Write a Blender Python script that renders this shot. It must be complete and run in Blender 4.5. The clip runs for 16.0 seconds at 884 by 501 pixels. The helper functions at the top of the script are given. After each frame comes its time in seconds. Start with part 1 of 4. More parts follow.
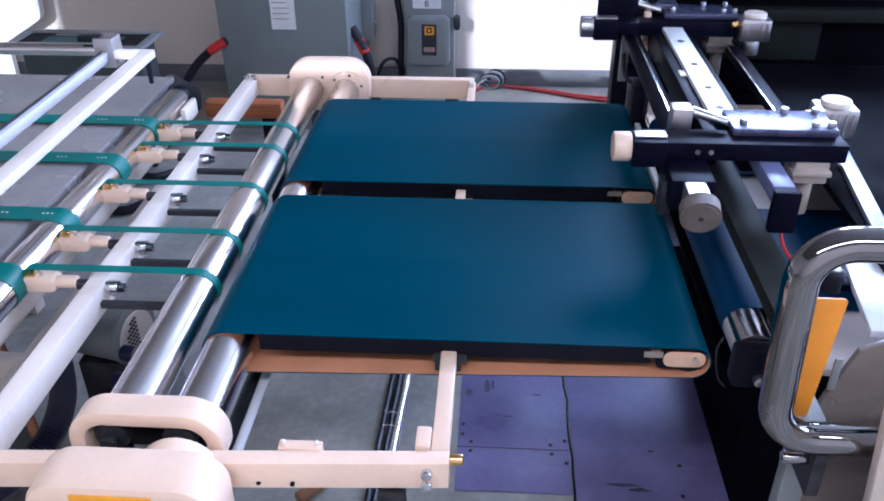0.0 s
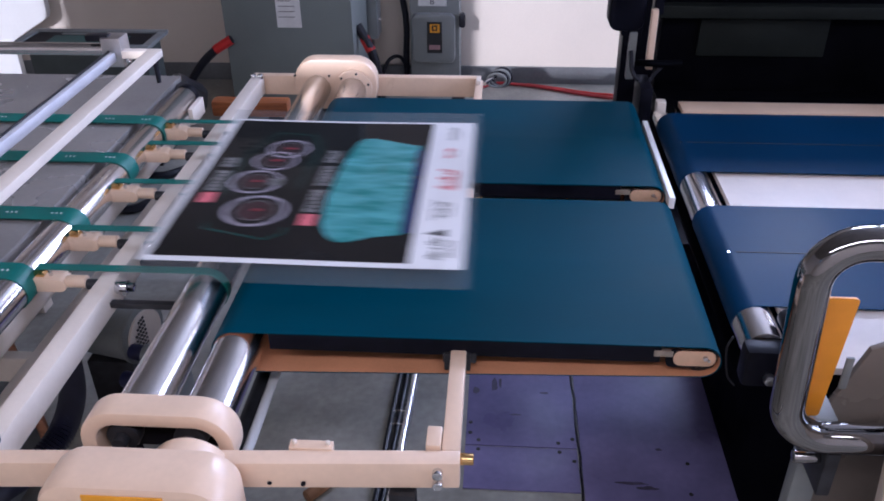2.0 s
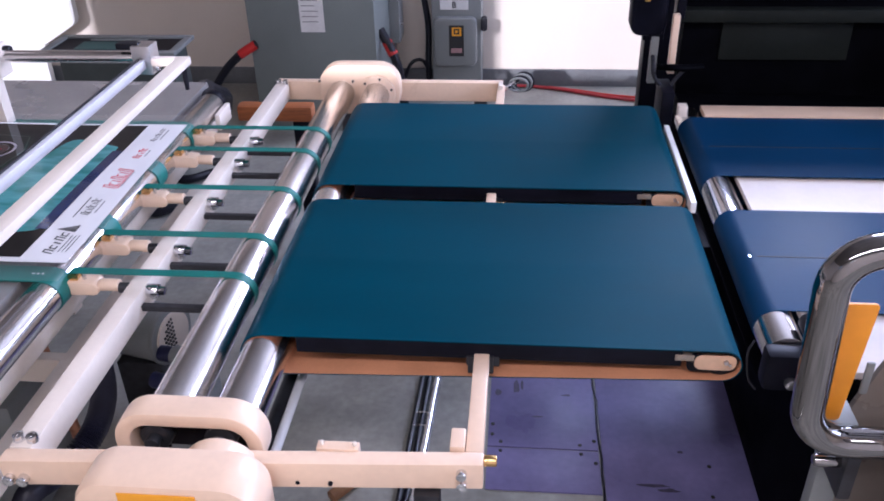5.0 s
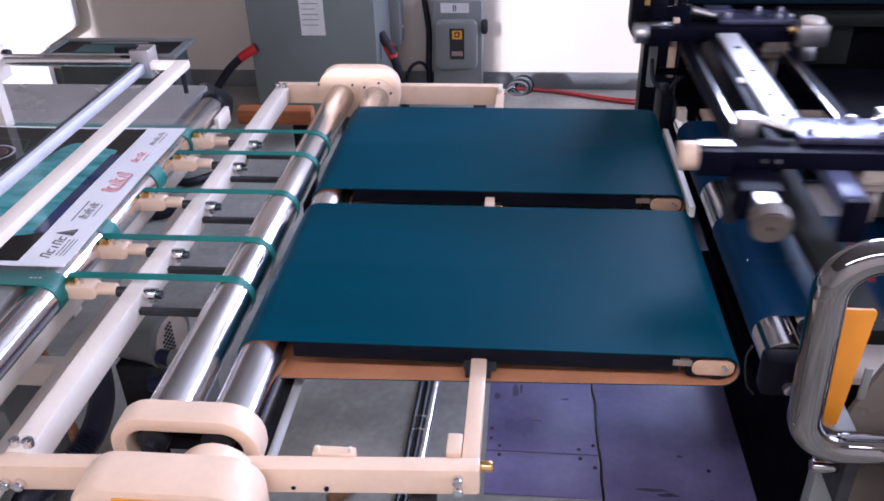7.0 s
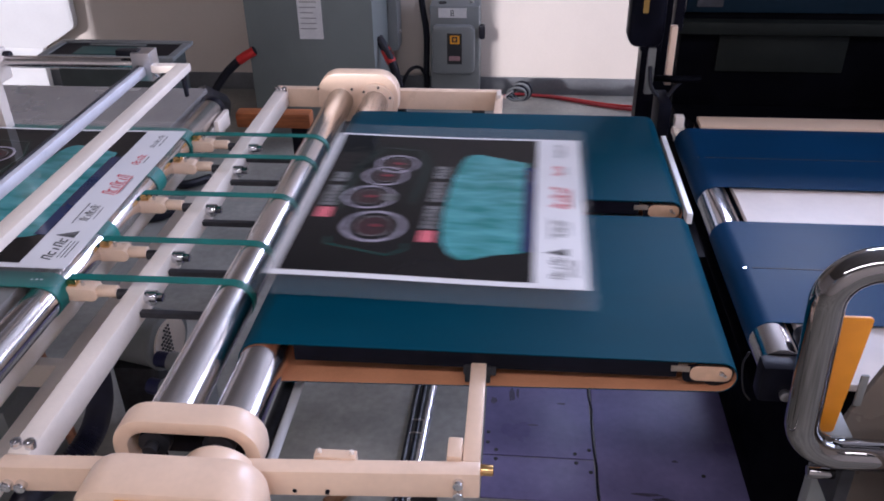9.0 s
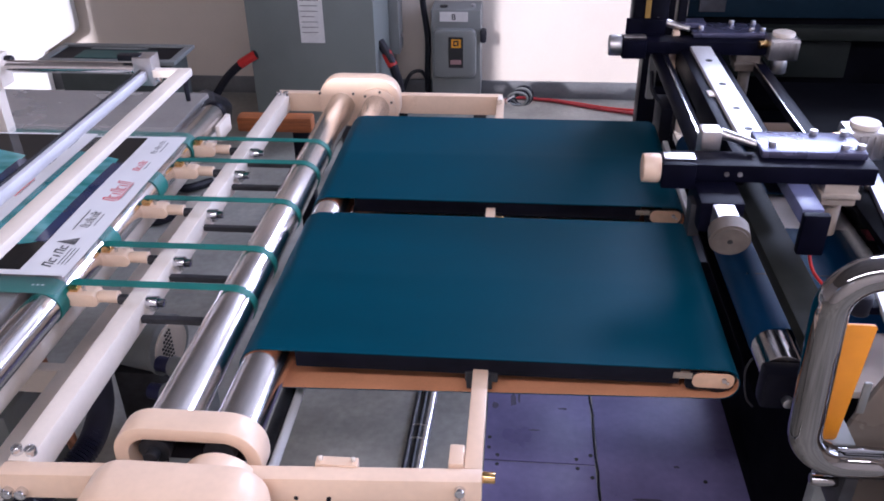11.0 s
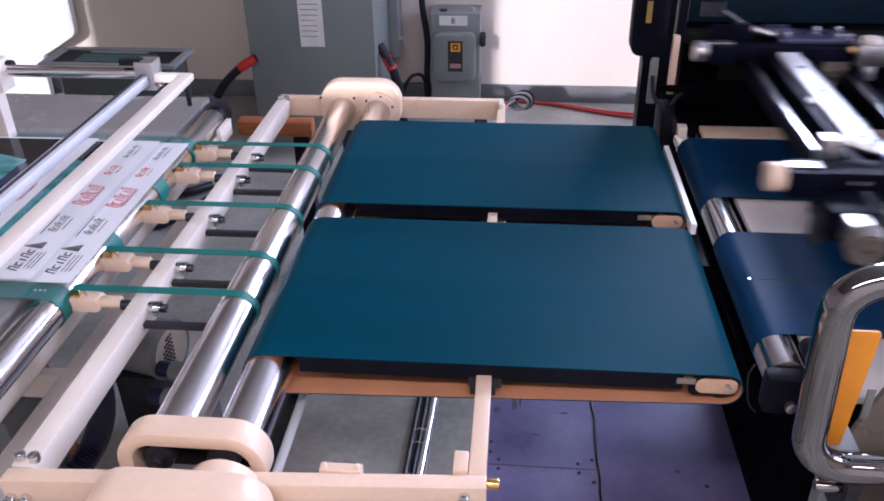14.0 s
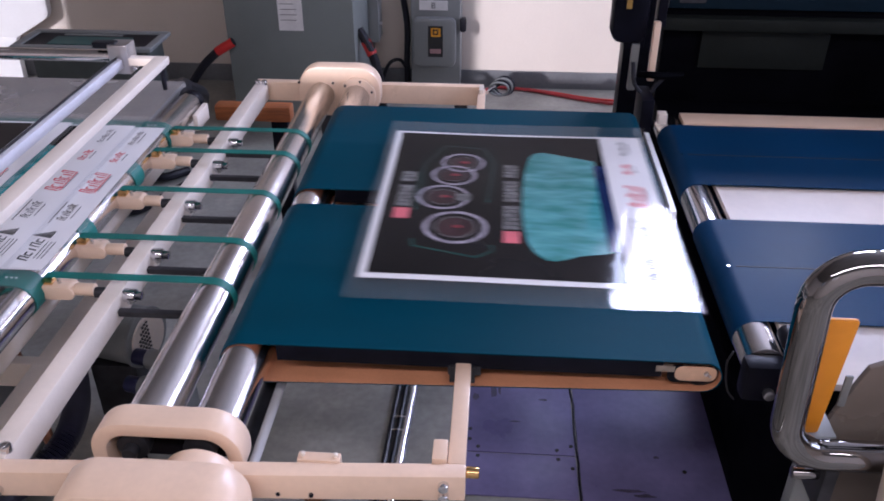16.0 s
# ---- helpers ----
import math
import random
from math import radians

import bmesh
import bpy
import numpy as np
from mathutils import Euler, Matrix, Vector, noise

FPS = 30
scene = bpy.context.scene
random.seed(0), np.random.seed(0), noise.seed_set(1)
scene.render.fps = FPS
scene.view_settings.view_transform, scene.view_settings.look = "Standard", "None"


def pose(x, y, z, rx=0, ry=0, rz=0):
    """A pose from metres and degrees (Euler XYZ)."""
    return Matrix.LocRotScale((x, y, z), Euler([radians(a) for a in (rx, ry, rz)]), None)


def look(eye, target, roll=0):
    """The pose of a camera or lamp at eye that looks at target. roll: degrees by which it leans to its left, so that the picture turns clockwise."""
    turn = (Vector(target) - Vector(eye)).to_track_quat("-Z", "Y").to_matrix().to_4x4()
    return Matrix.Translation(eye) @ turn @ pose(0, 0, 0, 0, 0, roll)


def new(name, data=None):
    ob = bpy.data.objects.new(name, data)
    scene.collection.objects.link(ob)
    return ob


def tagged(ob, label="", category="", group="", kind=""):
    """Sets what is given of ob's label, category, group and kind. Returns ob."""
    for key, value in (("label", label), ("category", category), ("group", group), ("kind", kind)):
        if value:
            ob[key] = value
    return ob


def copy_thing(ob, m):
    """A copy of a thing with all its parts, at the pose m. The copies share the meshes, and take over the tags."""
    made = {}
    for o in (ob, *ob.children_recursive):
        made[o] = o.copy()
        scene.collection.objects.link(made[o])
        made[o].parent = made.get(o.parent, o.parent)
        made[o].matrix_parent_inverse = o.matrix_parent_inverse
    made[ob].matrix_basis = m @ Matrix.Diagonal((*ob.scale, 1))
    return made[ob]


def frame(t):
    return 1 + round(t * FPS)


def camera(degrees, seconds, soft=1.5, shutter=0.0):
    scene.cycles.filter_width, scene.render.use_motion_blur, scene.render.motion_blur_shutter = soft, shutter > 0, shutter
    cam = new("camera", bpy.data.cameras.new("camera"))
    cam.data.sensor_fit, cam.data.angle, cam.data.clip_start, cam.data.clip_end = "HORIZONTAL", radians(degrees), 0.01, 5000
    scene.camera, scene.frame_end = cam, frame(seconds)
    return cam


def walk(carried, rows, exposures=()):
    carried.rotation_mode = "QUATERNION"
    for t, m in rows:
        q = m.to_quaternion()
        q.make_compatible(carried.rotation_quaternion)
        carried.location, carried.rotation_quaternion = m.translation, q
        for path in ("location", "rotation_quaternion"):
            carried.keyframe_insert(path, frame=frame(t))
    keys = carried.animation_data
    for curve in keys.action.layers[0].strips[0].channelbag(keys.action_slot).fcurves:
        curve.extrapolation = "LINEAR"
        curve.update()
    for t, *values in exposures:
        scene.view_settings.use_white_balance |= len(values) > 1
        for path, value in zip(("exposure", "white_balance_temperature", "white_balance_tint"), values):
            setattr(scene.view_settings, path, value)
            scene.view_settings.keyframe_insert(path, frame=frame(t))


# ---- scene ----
cam = camera(56.0, 16.0, soft=1.8, shutter=0.8)
PATH = [
    (0, (0.465, -1.117, 1.708), (0.349, 0.587, 0.668), -0.4),
    (0.5, (0.465, -1.114, 1.708), (0.341, 0.588, 0.666), -0.6),
    (1, (0.464, -1.116, 1.713), (0.338, 0.584, 0.667), -0.7),
    (1.5, (0.46, -1.119, 1.72), (0.336, 0.578, 0.669), -0.7),
    (2, (0.456, -1.115, 1.711), (0.33, 0.585, 0.665), -0.7),
    (2.5, (0.456, -1.135, 1.725), (0.31, 0.561, 0.674), -1.0),
    (3, (0.456, -1.14, 1.729), (0.291, 0.554, 0.678), -1.5),
    (3.5, (0.453, -1.136, 1.727), (0.279, 0.559, 0.679), -1.6),
    (4, (0.453, -1.133, 1.728), (0.276, 0.562, 0.681), -1.6),
    (6.5, (0.455, -1.135, 1.734), (0.28, 0.566, 0.695), -1.5),
    (7, (0.461, -1.129, 1.733), (0.28, 0.571, 0.694), -1.6),
    (7.5, (0.464, -1.125, 1.732), (0.279, 0.575, 0.694), -1.5),
    (8, (0.458, -1.131, 1.736), (0.282, 0.571, 0.699), -1.1),
    (8.5, (0.451, -1.138, 1.738), (0.284, 0.567, 0.706), -0.9),
    (9, (0.449, -1.138, 1.741), (0.283, 0.568, 0.709), -0.9),
    (11.5, (0.446, -1.132, 1.745), (0.277, 0.577, 0.721), -0.9),
    (12, (0.445, -1.133, 1.746), (0.278, 0.577, 0.724), -1.0),
    (12.5, (0.445, -1.136, 1.75), (0.278, 0.576, 0.728), -0.9),
    (13, (0.444, -1.136, 1.751), (0.278, 0.576, 0.73), -1.0),
    (13.5, (0.439, -1.134, 1.75), (0.276, 0.579, 0.729), -0.9),
    (14, (0.437, -1.131, 1.75), (0.274, 0.581, 0.729), -0.8),
    (14.5, (0.437, -1.128, 1.749), (0.287, 0.58, 0.72), -0.6),
    (15, (0.435, -1.126, 1.751), (0.302, 0.577, 0.712), -0.2),
    (15.5, (0.437, -1.123, 1.748), (0.313, 0.578, 0.703), -0.1),
    (16, (0.437, -1.119, 1.745), (0.323, 0.58, 0.695), 0.1),
]
walk(cam, [(t, look(eye, target, roll)) for t, eye, target, roll in PATH], exposures=[(0, 0.5, 4800, 18), (1.0, 0.3, 4900, 19), (1.5, -0.05, 5050, 22), (2.0, -0.15, 5200, 23), (2.5, 0.22, 5350, 24), (3.0, 0.25, 5350, 24), (3.5, 0.3, 5350, 24), (7, 0.4, 5350, 24), (8, 0.33, 5350, 24), (8.5, 0.0, 5400, 24), (9, -0.17, 5500, 24), (11.5, 0.32, 5400, 25), (12.0, 0.08, 5400, 25), (12.5, -0.03, 5400, 25), (13.0, 0.0, 5400, 24), (13.5, 0.25, 5400, 24), (14.5, 0.32, 5500, 26), (15, 0.42, 5500, 26), (16, -0.15, 5500, 26)])

# world, sun and large lights
SUN_WAY = Vector((0.30, 1.0, -0.36)).normalized()
world = bpy.data.worlds.new("sky")
scene.world = world
world.use_nodes = True
wn = world.node_tree.nodes
sky = wn.new("ShaderNodeTexSky")
sky.sky_type, sky.sun_disc = "NISHITA", False
sky.sun_elevation, sky.sun_rotation = radians(19), radians(197)
world.node_tree.links.new(sky.outputs[0], wn["Background"].inputs[0])
wn["Background"].inputs[1].default_value = 0.12


def lamp(name, kind, energy, m, color=(1, 1, 1), size=None, angle=None):
    data = bpy.data.lights.new(name, kind)
    data.energy, data.color = energy, color
    if size:
        data.shape, data.size, data.size_y = "RECTANGLE", size[0], size[1]
    if angle:
        data.angle = radians(angle)
    ob = new(name, data)
    ob.matrix_world = m
    return ob


lamp("sun", "SUN", 3.2, look(-SUN_WAY * 20, (0, 0, 0)), (1.0, 0.93, 0.82), angle=0.5)
lamp("tube_light_row", "AREA", 95, look((0.2, -2.3, 3.5), (0.2, -2.2, 0)), (1.0, 0.90, 0.78), (4.6, 0.3))
lamp("north_window_light", "AREA", 92, look((1.915, 3.55, 3.025), (1.84, 0.3, 2.7)), (0.84, 0.89, 1.0), (1.25, 0.75))
lamp("north_slit_light", "AREA", 7, look((1.91, 3.55, 2.42), (1.85, 0.3, 2.2)), (0.84, 0.89, 1.0), (0.80, 0.07))
lamp("north_window_light", "AREA", 105, look((3.44, 3.55, 1.92), (3.2, 0.3, 1.7)), (0.84, 0.89, 1.0), (1.6, 1.04))
# Broad unseen fill lamp, added to keep up the diffuse light from the east
lamp("east_fill_light", "AREA", 140, look((4.45, 0.4, 2.3), (0.5, 0.4, 1.6)), (0.80, 0.86, 1.0), (3.6, 1.8))

# materials


def material(name, color, rough=0.5, metal=0.0, vary=0.15, scale=8.0, bump=0.0, fine=60.0, coat=0.0, spec=0.5, tint=None, stretch=(1, 1, 1), rvary=0.12):
    """A painted, metal or plastic surface with broad stains, fine grain, uneven gloss and relief."""
    m = bpy.data.materials.new(name)
    m.use_nodes = True
    nt = m.node_tree
    b = nt.nodes["Principled BSDF"]
    co = nt.nodes.new("ShaderNodeTexCoord")
    mp = nt.nodes.new("ShaderNodeMapping")
    mp.inputs["Scale"].default_value = stretch
    nt.links.new(co.outputs["Object"], mp.inputs[0])
    big = nt.nodes.new("ShaderNodeTexNoise")
    big.inputs["Scale"].default_value, big.inputs["Detail"].default_value = scale, 6
    small = nt.nodes.new("ShaderNodeTexNoise")
    small.inputs["Scale"].default_value, small.inputs["Detail"].default_value = fine, 4
    for n in (big, small):
        nt.links.new(mp.outputs[0], n.inputs["Vector"])
    mix = nt.nodes.new("ShaderNodeMix")
    mix.data_type = "RGBA"
    dark = [c * (1 - vary) for c in color]
    light = [min(1, c * (1 + vary)) for c in (tint or color)]
    ramp = nt.nodes.new("ShaderNodeMapRange")
    ramp.inputs[1].default_value, ramp.inputs[2].default_value = 0.35, 0.65
    nt.links.new(big.outputs[0], ramp.inputs[0])
    nt.links.new(ramp.outputs[0], mix.inputs[0])
    mix.inputs[6].default_value, mix.inputs[7].default_value = (*dark, 1), (*light, 1)
    over = nt.nodes.new("ShaderNodeMix")
    over.data_type, over.blend_type = "RGBA", "MULTIPLY"
    over.inputs[0].default_value = 1.0
    g = nt.nodes.new("ShaderNodeMapRange")
    g.inputs[1].default_value, g.inputs[2].default_value, g.inputs[3].default_value, g.inputs[4].default_value = 0.3, 0.7, 1 - vary * 0.7, 1.0
    nt.links.new(small.outputs[0], g.inputs[0])
    nt.links.new(mix.outputs[2], over.inputs[6])
    nt.links.new(g.outputs[0], over.inputs[7])
    nt.links.new(over.outputs[2], b.inputs["Base Color"])
    rr = nt.nodes.new("ShaderNodeMapRange")
    rr.inputs[1].default_value, rr.inputs[2].default_value = 0.3, 0.7
    rr.inputs[3].default_value, rr.inputs[4].default_value = max(0.02, rough * (1 - rvary)), min(1, rough * (1 + rvary))
    nt.links.new(big.outputs[0], rr.inputs[0])
    nt.links.new(rr.outputs[0], b.inputs["Roughness"])
    b.inputs["Metallic"].default_value = metal
    b.inputs["Specular IOR Level"].default_value = spec
    b.inputs["Coat Weight"].default_value = coat
    if bump:
        bn = nt.nodes.new("ShaderNodeBump")
        bn.inputs["Strength"].default_value, bn.inputs["Distance"].default_value = bump, 0.002
        nt.links.new(small.outputs[0], bn.inputs["Height"])
        nt.links.new(bn.outputs[0], b.inputs["Normal"])
    return m


WALL = material("wall_paint", (0.70, 0.62, 0.54), 0.8, vary=0.05, scale=1.5, bump=0.15, fine=120)
CEILING = material("grey_ceiling_paint", (0.30, 0.275, 0.25), 0.8, vary=0.12, scale=1.5, bump=0.1)
GREYTRIM = material("grey_trim", (0.16, 0.165, 0.17), 0.6, vary=0.2, scale=3)
FLOOR = material("floor_paint", (0.36, 0.35, 0.31), 0.4, vary=0.28, scale=3, fine=40, bump=0.1)
PLATE = material("floor_plate_paint", (0.21, 0.19, 0.37), 0.42, spec=0.25, vary=0.16, scale=5, fine=50, bump=0.08, rvary=0.4)
TEAL = material("teal_belt", (0.001, 0.047, 0.076), 0.52, vary=0.10, scale=5, fine=300, bump=0.12, stretch=(0.3, 1, 1), spec=0.045)
TAN = material("tan_belt_back", (0.66, 0.29, 0.14), 0.7, vary=0.12, scale=6, fine=200, bump=0.1)
NAVY = material("navy_belt", (0.005, 0.038, 0.10), 0.42, spec=0.06, vary=0.12, scale=4, fine=200, bump=0.05)
GREEN = material("green_band", (0.003, 0.14, 0.115), 0.5, vary=0.15, scale=12, fine=200, bump=0.1)
STEEL = material("polished_steel", (0.84, 0.80, 0.78), 0.19, 1.0, vary=0.05, scale=6, fine=120, rvary=0.15, stretch=(1, 0.4, 1))
CHROME = material("chrome", (0.72, 0.72, 0.74), 0.07, 1.0, vary=0.05, scale=15)
ALU = material("aluminium", (0.62, 0.60, 0.60), 0.35, 1.0, vary=0.1, scale=20)
CREAM = material("cream_enamel", (0.80, 0.585, 0.42), 0.30, vary=0.06, scale=6, fine=90, bump=0.04)
WHITE = material("white_enamel", (0.80, 0.70, 0.60), 0.35, vary=0.06, scale=6, fine=90, bump=0.04)
BLACK = material("black_anodised", (0.006, 0.006, 0.011), 0.4, vary=0.3, scale=10, spec=0.10)
DULL = material("dull_aluminium", (0.15, 0.125, 0.105), 0.55, 0.1, vary=0.15, scale=40)
OLIVE = material("olive_black_paint", (0.011, 0.013, 0.011), 0.5, vary=0.2, scale=5, spec=0.1)
# Matt black of press parts, and of the shade plates below the feed belts
PITCH = material("matt_black_paint_and_shade", (0.0025, 0.0025, 0.004), 0.6, vary=0.3, scale=10, spec=0.02)
TUBE = material("chrome_tube", (0.27, 0.26, 0.255), 0.05, 1.0, vary=0.02, scale=2, fine=8, rvary=0.05)
RUBBER = material("black_rubber", (0.009, 0.009, 0.015), 0.4, vary=0.3, scale=20, spec=0.3)
DARKSTEEL = material("dark_steel", (0.04, 0.04, 0.045), 0.45, 0.5, vary=0.3, scale=15)
CABGREY = material("grey_green_cabinet_paint", (0.19, 0.21, 0.20), 0.5, vary=0.08, scale=3, fine=120, bump=0.05)
BOXGREY = material("grey_box_paint", (0.215, 0.225, 0.22), 0.45, vary=0.08, scale=4, fine=120, bump=0.05)
YELLOW = material("yellow_plate", (0.85, 0.37, 0.01), 0.45, vary=0.06, scale=10)
RED = material("red_tape", (0.55, 0.02, 0.015), 0.5, vary=0.1)
PAPER = material("paper", (0.72, 0.70, 0.68), 0.8, vary=0.05, scale=30)
BRASS = material("brass", (0.75, 0.48, 0.20), 0.25, 1.0, vary=0.1, scale=30)
INK = material("black_ink", (0.02, 0.02, 0.02), 0.6, vary=0.1)
GREYPLATE = material("grey_table_metal", (0.36, 0.34, 0.32), 0.26, 0.4, vary=0.12, scale=3, fine=90)

# mesh helpers


def mesh(name, bm, mat, smooth=True):
    me = bpy.data.meshes.new(name)
    bm.normal_update()
    bm.to_mesh(me)
    bm.free()
    for m in mat if isinstance(mat, (list, tuple)) else (mat,):
        me.materials.append(m)
    if smooth:
        me.polygons.foreach_set("use_smooth", [True] * len(me.polygons))
        me.set_sharp_from_angle(angle=radians(35))
    return me


def part(name, bm, mat, parent=None, label="", smooth=True):
    ob = new(name, mesh(name, bm, mat, smooth))
    if parent is not None:
        ob.parent = parent
    if label:
        ob["label"] = label
    return ob


def thing(name, label, category, group="", at=(0, 0, 0)):
    ob = new(name)
    ob.location = at
    return tagged(ob, label, category, group)


def box(x0, x1, y0, y1, z0, z1, bevel=0.003, bm=None, seg=2):
    own = bmesh.new()
    v = bmesh.ops.create_cube(own, size=1, matrix=Matrix.Translation(((x0 + x1) / 2, (y0 + y1) / 2, (z0 + z1) / 2)) @ Matrix.Diagonal((x1 - x0, y1 - y0, z1 - z0, 1)))
    if bevel:
        bmesh.ops.bevel(own, geom=own.edges[:], offset=bevel, segments=seg, affect="EDGES", profile=0.6)
    return join(bm, own)


def join(bm, own):
    if bm is None:
        return own
    me = bpy.data.meshes.new("tmp")
    own.to_mesh(me)
    own.free()
    bm.from_mesh(me)
    bpy.data.meshes.remove(me)
    return bm


def rod(p, q, r, n=20, bm=None, bevel=0.0, r2=None):
    own = bmesh.new()
    p, q = Vector(p), Vector(q)
    m = Matrix.Translation((p + q) / 2) @ (q - p).to_track_quat("Z", "Y").to_matrix().to_4x4()
    bmesh.ops.create_cone(own, cap_ends=True, segments=n, radius1=r, radius2=r if r2 is None else r2, depth=(q - p).length, matrix=m)
    if bevel:
        rim = [e for e in own.edges if any(len(f.verts) > 4 for f in e.link_faces)]
        bmesh.ops.bevel(own, geom=rim, offset=bevel, segments=2, affect="EDGES", profile=0.5)
    return join(bm, own)


def tube(points, r, n=10, bm=None, ridged=0.0):
    """A round tube along points."""
    own = bmesh.new()
    pts = [Vector(p) for p in points]
    rings = []
    side = None
    for i, p in enumerate(pts):
        d = (pts[min(i + 1, len(pts) - 1)] - pts[max(i - 1, 0)]).normalized()
        if side is None:
            side = d.orthogonal().normalized()
        side = (side - d * side.dot(d)).normalized()
        up = d.cross(side)
        rad = r * (1 - ridged * (i % 2))
        rings.append([own.verts.new(p + (side * math.cos(a) + up * math.sin(a)) * rad) for a in (2 * math.pi * k / n for k in range(n))])
    for a, b in zip(rings, rings[1:]):
        for k in range(n):
            own.faces.new((a[k], a[(k + 1) % n], b[(k + 1) % n], b[k]))
    own.faces.new(rings[0][::-1])
    own.faces.new(rings[-1])
    bmesh.ops.recalc_face_normals(own, faces=own.faces[:])
    return join(bm, own)


def smooth_path(points, n=8):
    """Catmull-Rom through points."""
    pts = [Vector(p) for p in points]
    pts = [pts[0] * 2 - pts[1]] + pts + [pts[-1] * 2 - pts[-2]]
    out = []
    for i in range(1, len(pts) - 2):
        a, b, c, d = pts[i - 1:i + 3]
        for k in range(n):
            t = k / n
            out.append(0.5 * (2 * b + (c - a) * t + (2 * a - 5 * b + 4 * c - d) * t * t + (3 * b - a - 3 * c + d) * t ** 3))
    return out + [pts[-2]]


def slab(outline, y0, y1, bevel=0.004, bm=None, hole=None):
    """A plate with an outline in x and z, from y0 to y1, with an optional hole."""
    own = bmesh.new()
    rings = []
    for loop in (outline, hole) if hole else (outline,):
        a = [own.verts.new((x, y0, z)) for x, z in loop]
        b = [own.verts.new((x, y1, z)) for x, z in loop]
        for k in range(len(loop)):
            own.faces.new((a[k], a[(k + 1) % len(a)], b[(k + 1) % len(a)], b[k]))
        rings.append((a, b))
    if hole:
        (a, b), (c, d) = rings
        for k in range(len(a)):
            j = (k + 1) % len(a)
            own.faces.new((a[k], a[j], c[j], c[k]))
            own.faces.new((b[k], b[j], d[j], d[k]))
    else:
        own.faces.new(rings[0][0])
        own.faces.new(rings[0][1])
    bmesh.ops.recalc_face_normals(own, faces=own.faces[:])
    if bevel:
        es = [e for e in own.edges if len(e.link_faces) == 2 and e.calc_face_angle(0) > radians(50)]
        bmesh.ops.bevel(own, geom=es, offset=bevel, segments=2, affect="EDGES", profile=0.5)
    return join(bm, own)


def stadium(cx, cz, w, h, r, n=8):
    """A rounded rectangle of width w and height h about a centre, 4 * (n + 1) points."""
    pts = []
    for sx, sz, a0 in ((1, 1, 0), (-1, 1, 90), (-1, -1, 180), (1, -1, 270)):
        for k in range(n + 1):
            a = radians(a0 + 90 * k / n)
            pts.append((cx + sx * (w / 2 - r) + r * math.cos(a), cz + sz * (h / 2 - r) + r * math.sin(a)))
    return pts


def screw(p, way, r=0.006, bm=None):
    """A socket-head screw with its head along way."""
    p, way = Vector(p), Vector(way).normalized()
    bm = rod(p - way * 0.002, p + way * r * 1.3, r, 12, bm, bevel=r * 0.18)
    return rod(p + way * r * 1.25, p + way * r * 1.36, r * 0.5, 6, bm)


# structure
N, S, E, WST, TOP = 3.56, -4.1, 4.5, -6.0, 3.6
tagged(part("floor", box(WST, E, S, N, -0.1, 0, 0), FLOOR), "grey painted workshop floor, stained and scuffed", "floor", kind="structure")
tagged(part("ceiling", box(WST, E, S, N, TOP, TOP + 0.1, 0), CEILING), "plain grey workshop ceiling", "ceiling", kind="structure")


def pierced(name, axis, at, thick, lo, hi, holes, label):
    """A wall across axis at a place, from lo to hi along it, with openings (a0, a1, z0, z1)."""
    bm = bmesh.new()
    cuts = sorted({lo, hi, *(h[0] for h in holes), *(h[1] for h in holes)})
    for a, b in zip(cuts, cuts[1:]):
        zs = sorted([(h[2], h[3]) for h in holes if h[0] <= a and h[1] >= b])
        z = 0.0
        for z0, z1 in zs + [(TOP, TOP)]:
            if z0 > z:
                ends = (a, b, at, at + thick) if axis == "y" else (at, at + thick, a, b)
                box(*ends, z, z0, 0, bm)
            z = z1
    return tagged(part(name, bm, WALL), label, "wall", kind="structure")


pierced("wall_north", "y", N, 0.2, WST, E, [(1.27, 2.56, 2.63, 3.42), (1.50, 2.32, 2.38, 2.46), (2.61, 4.27, 1.38, 2.46)], "cream painted workshop wall with a high window")
pierced("wall_south", "y", S - 0.2, 0.2, WST, E, [(-5.7, -4.38, 2.45, 3.5), (-2.04, -1.0, 2.80, 3.45)], "cream painted workshop wall with a wide window")
# The east opening is made up to go with the added fill lamp
pierced("wall_east", "x", E, 0.2, S, N, [(-1.4, 2.2, 1.4, 3.2)], "cream painted workshop wall with an added opening behind the fill light")
pierced("wall_west", "x", WST - 0.2, 0.2, S, N, [], "cream painted workshop wall")
tagged(part("baseboard", box(WST, E, N - 0.014, N - 0.001, 0, 0.1, 0.002), GREYTRIM), "grey rubber baseboard along the wall", "baseboard", kind="structure")

Z = 0.85  # top of the belts
W = 1.10  # near edge of the near belt to far edge of the far one


def loop_outline(x0, r0, x1, r1, n=14):
    """A belt's side view round two rollers whose tops are level with Z."""
    pts = []
    for k in range(n + 1):
        a = radians(90 + 180 * k / n)
        pts.append((x0 + r0 * math.cos(a), Z - r0 + r0 * math.sin(a)))
    for k in range(n + 1):
        a = radians(-90 + 180 * k / n)
        pts.append((x1 + r1 * math.cos(a), Z - r1 + r1 * math.sin(a)))
    return pts


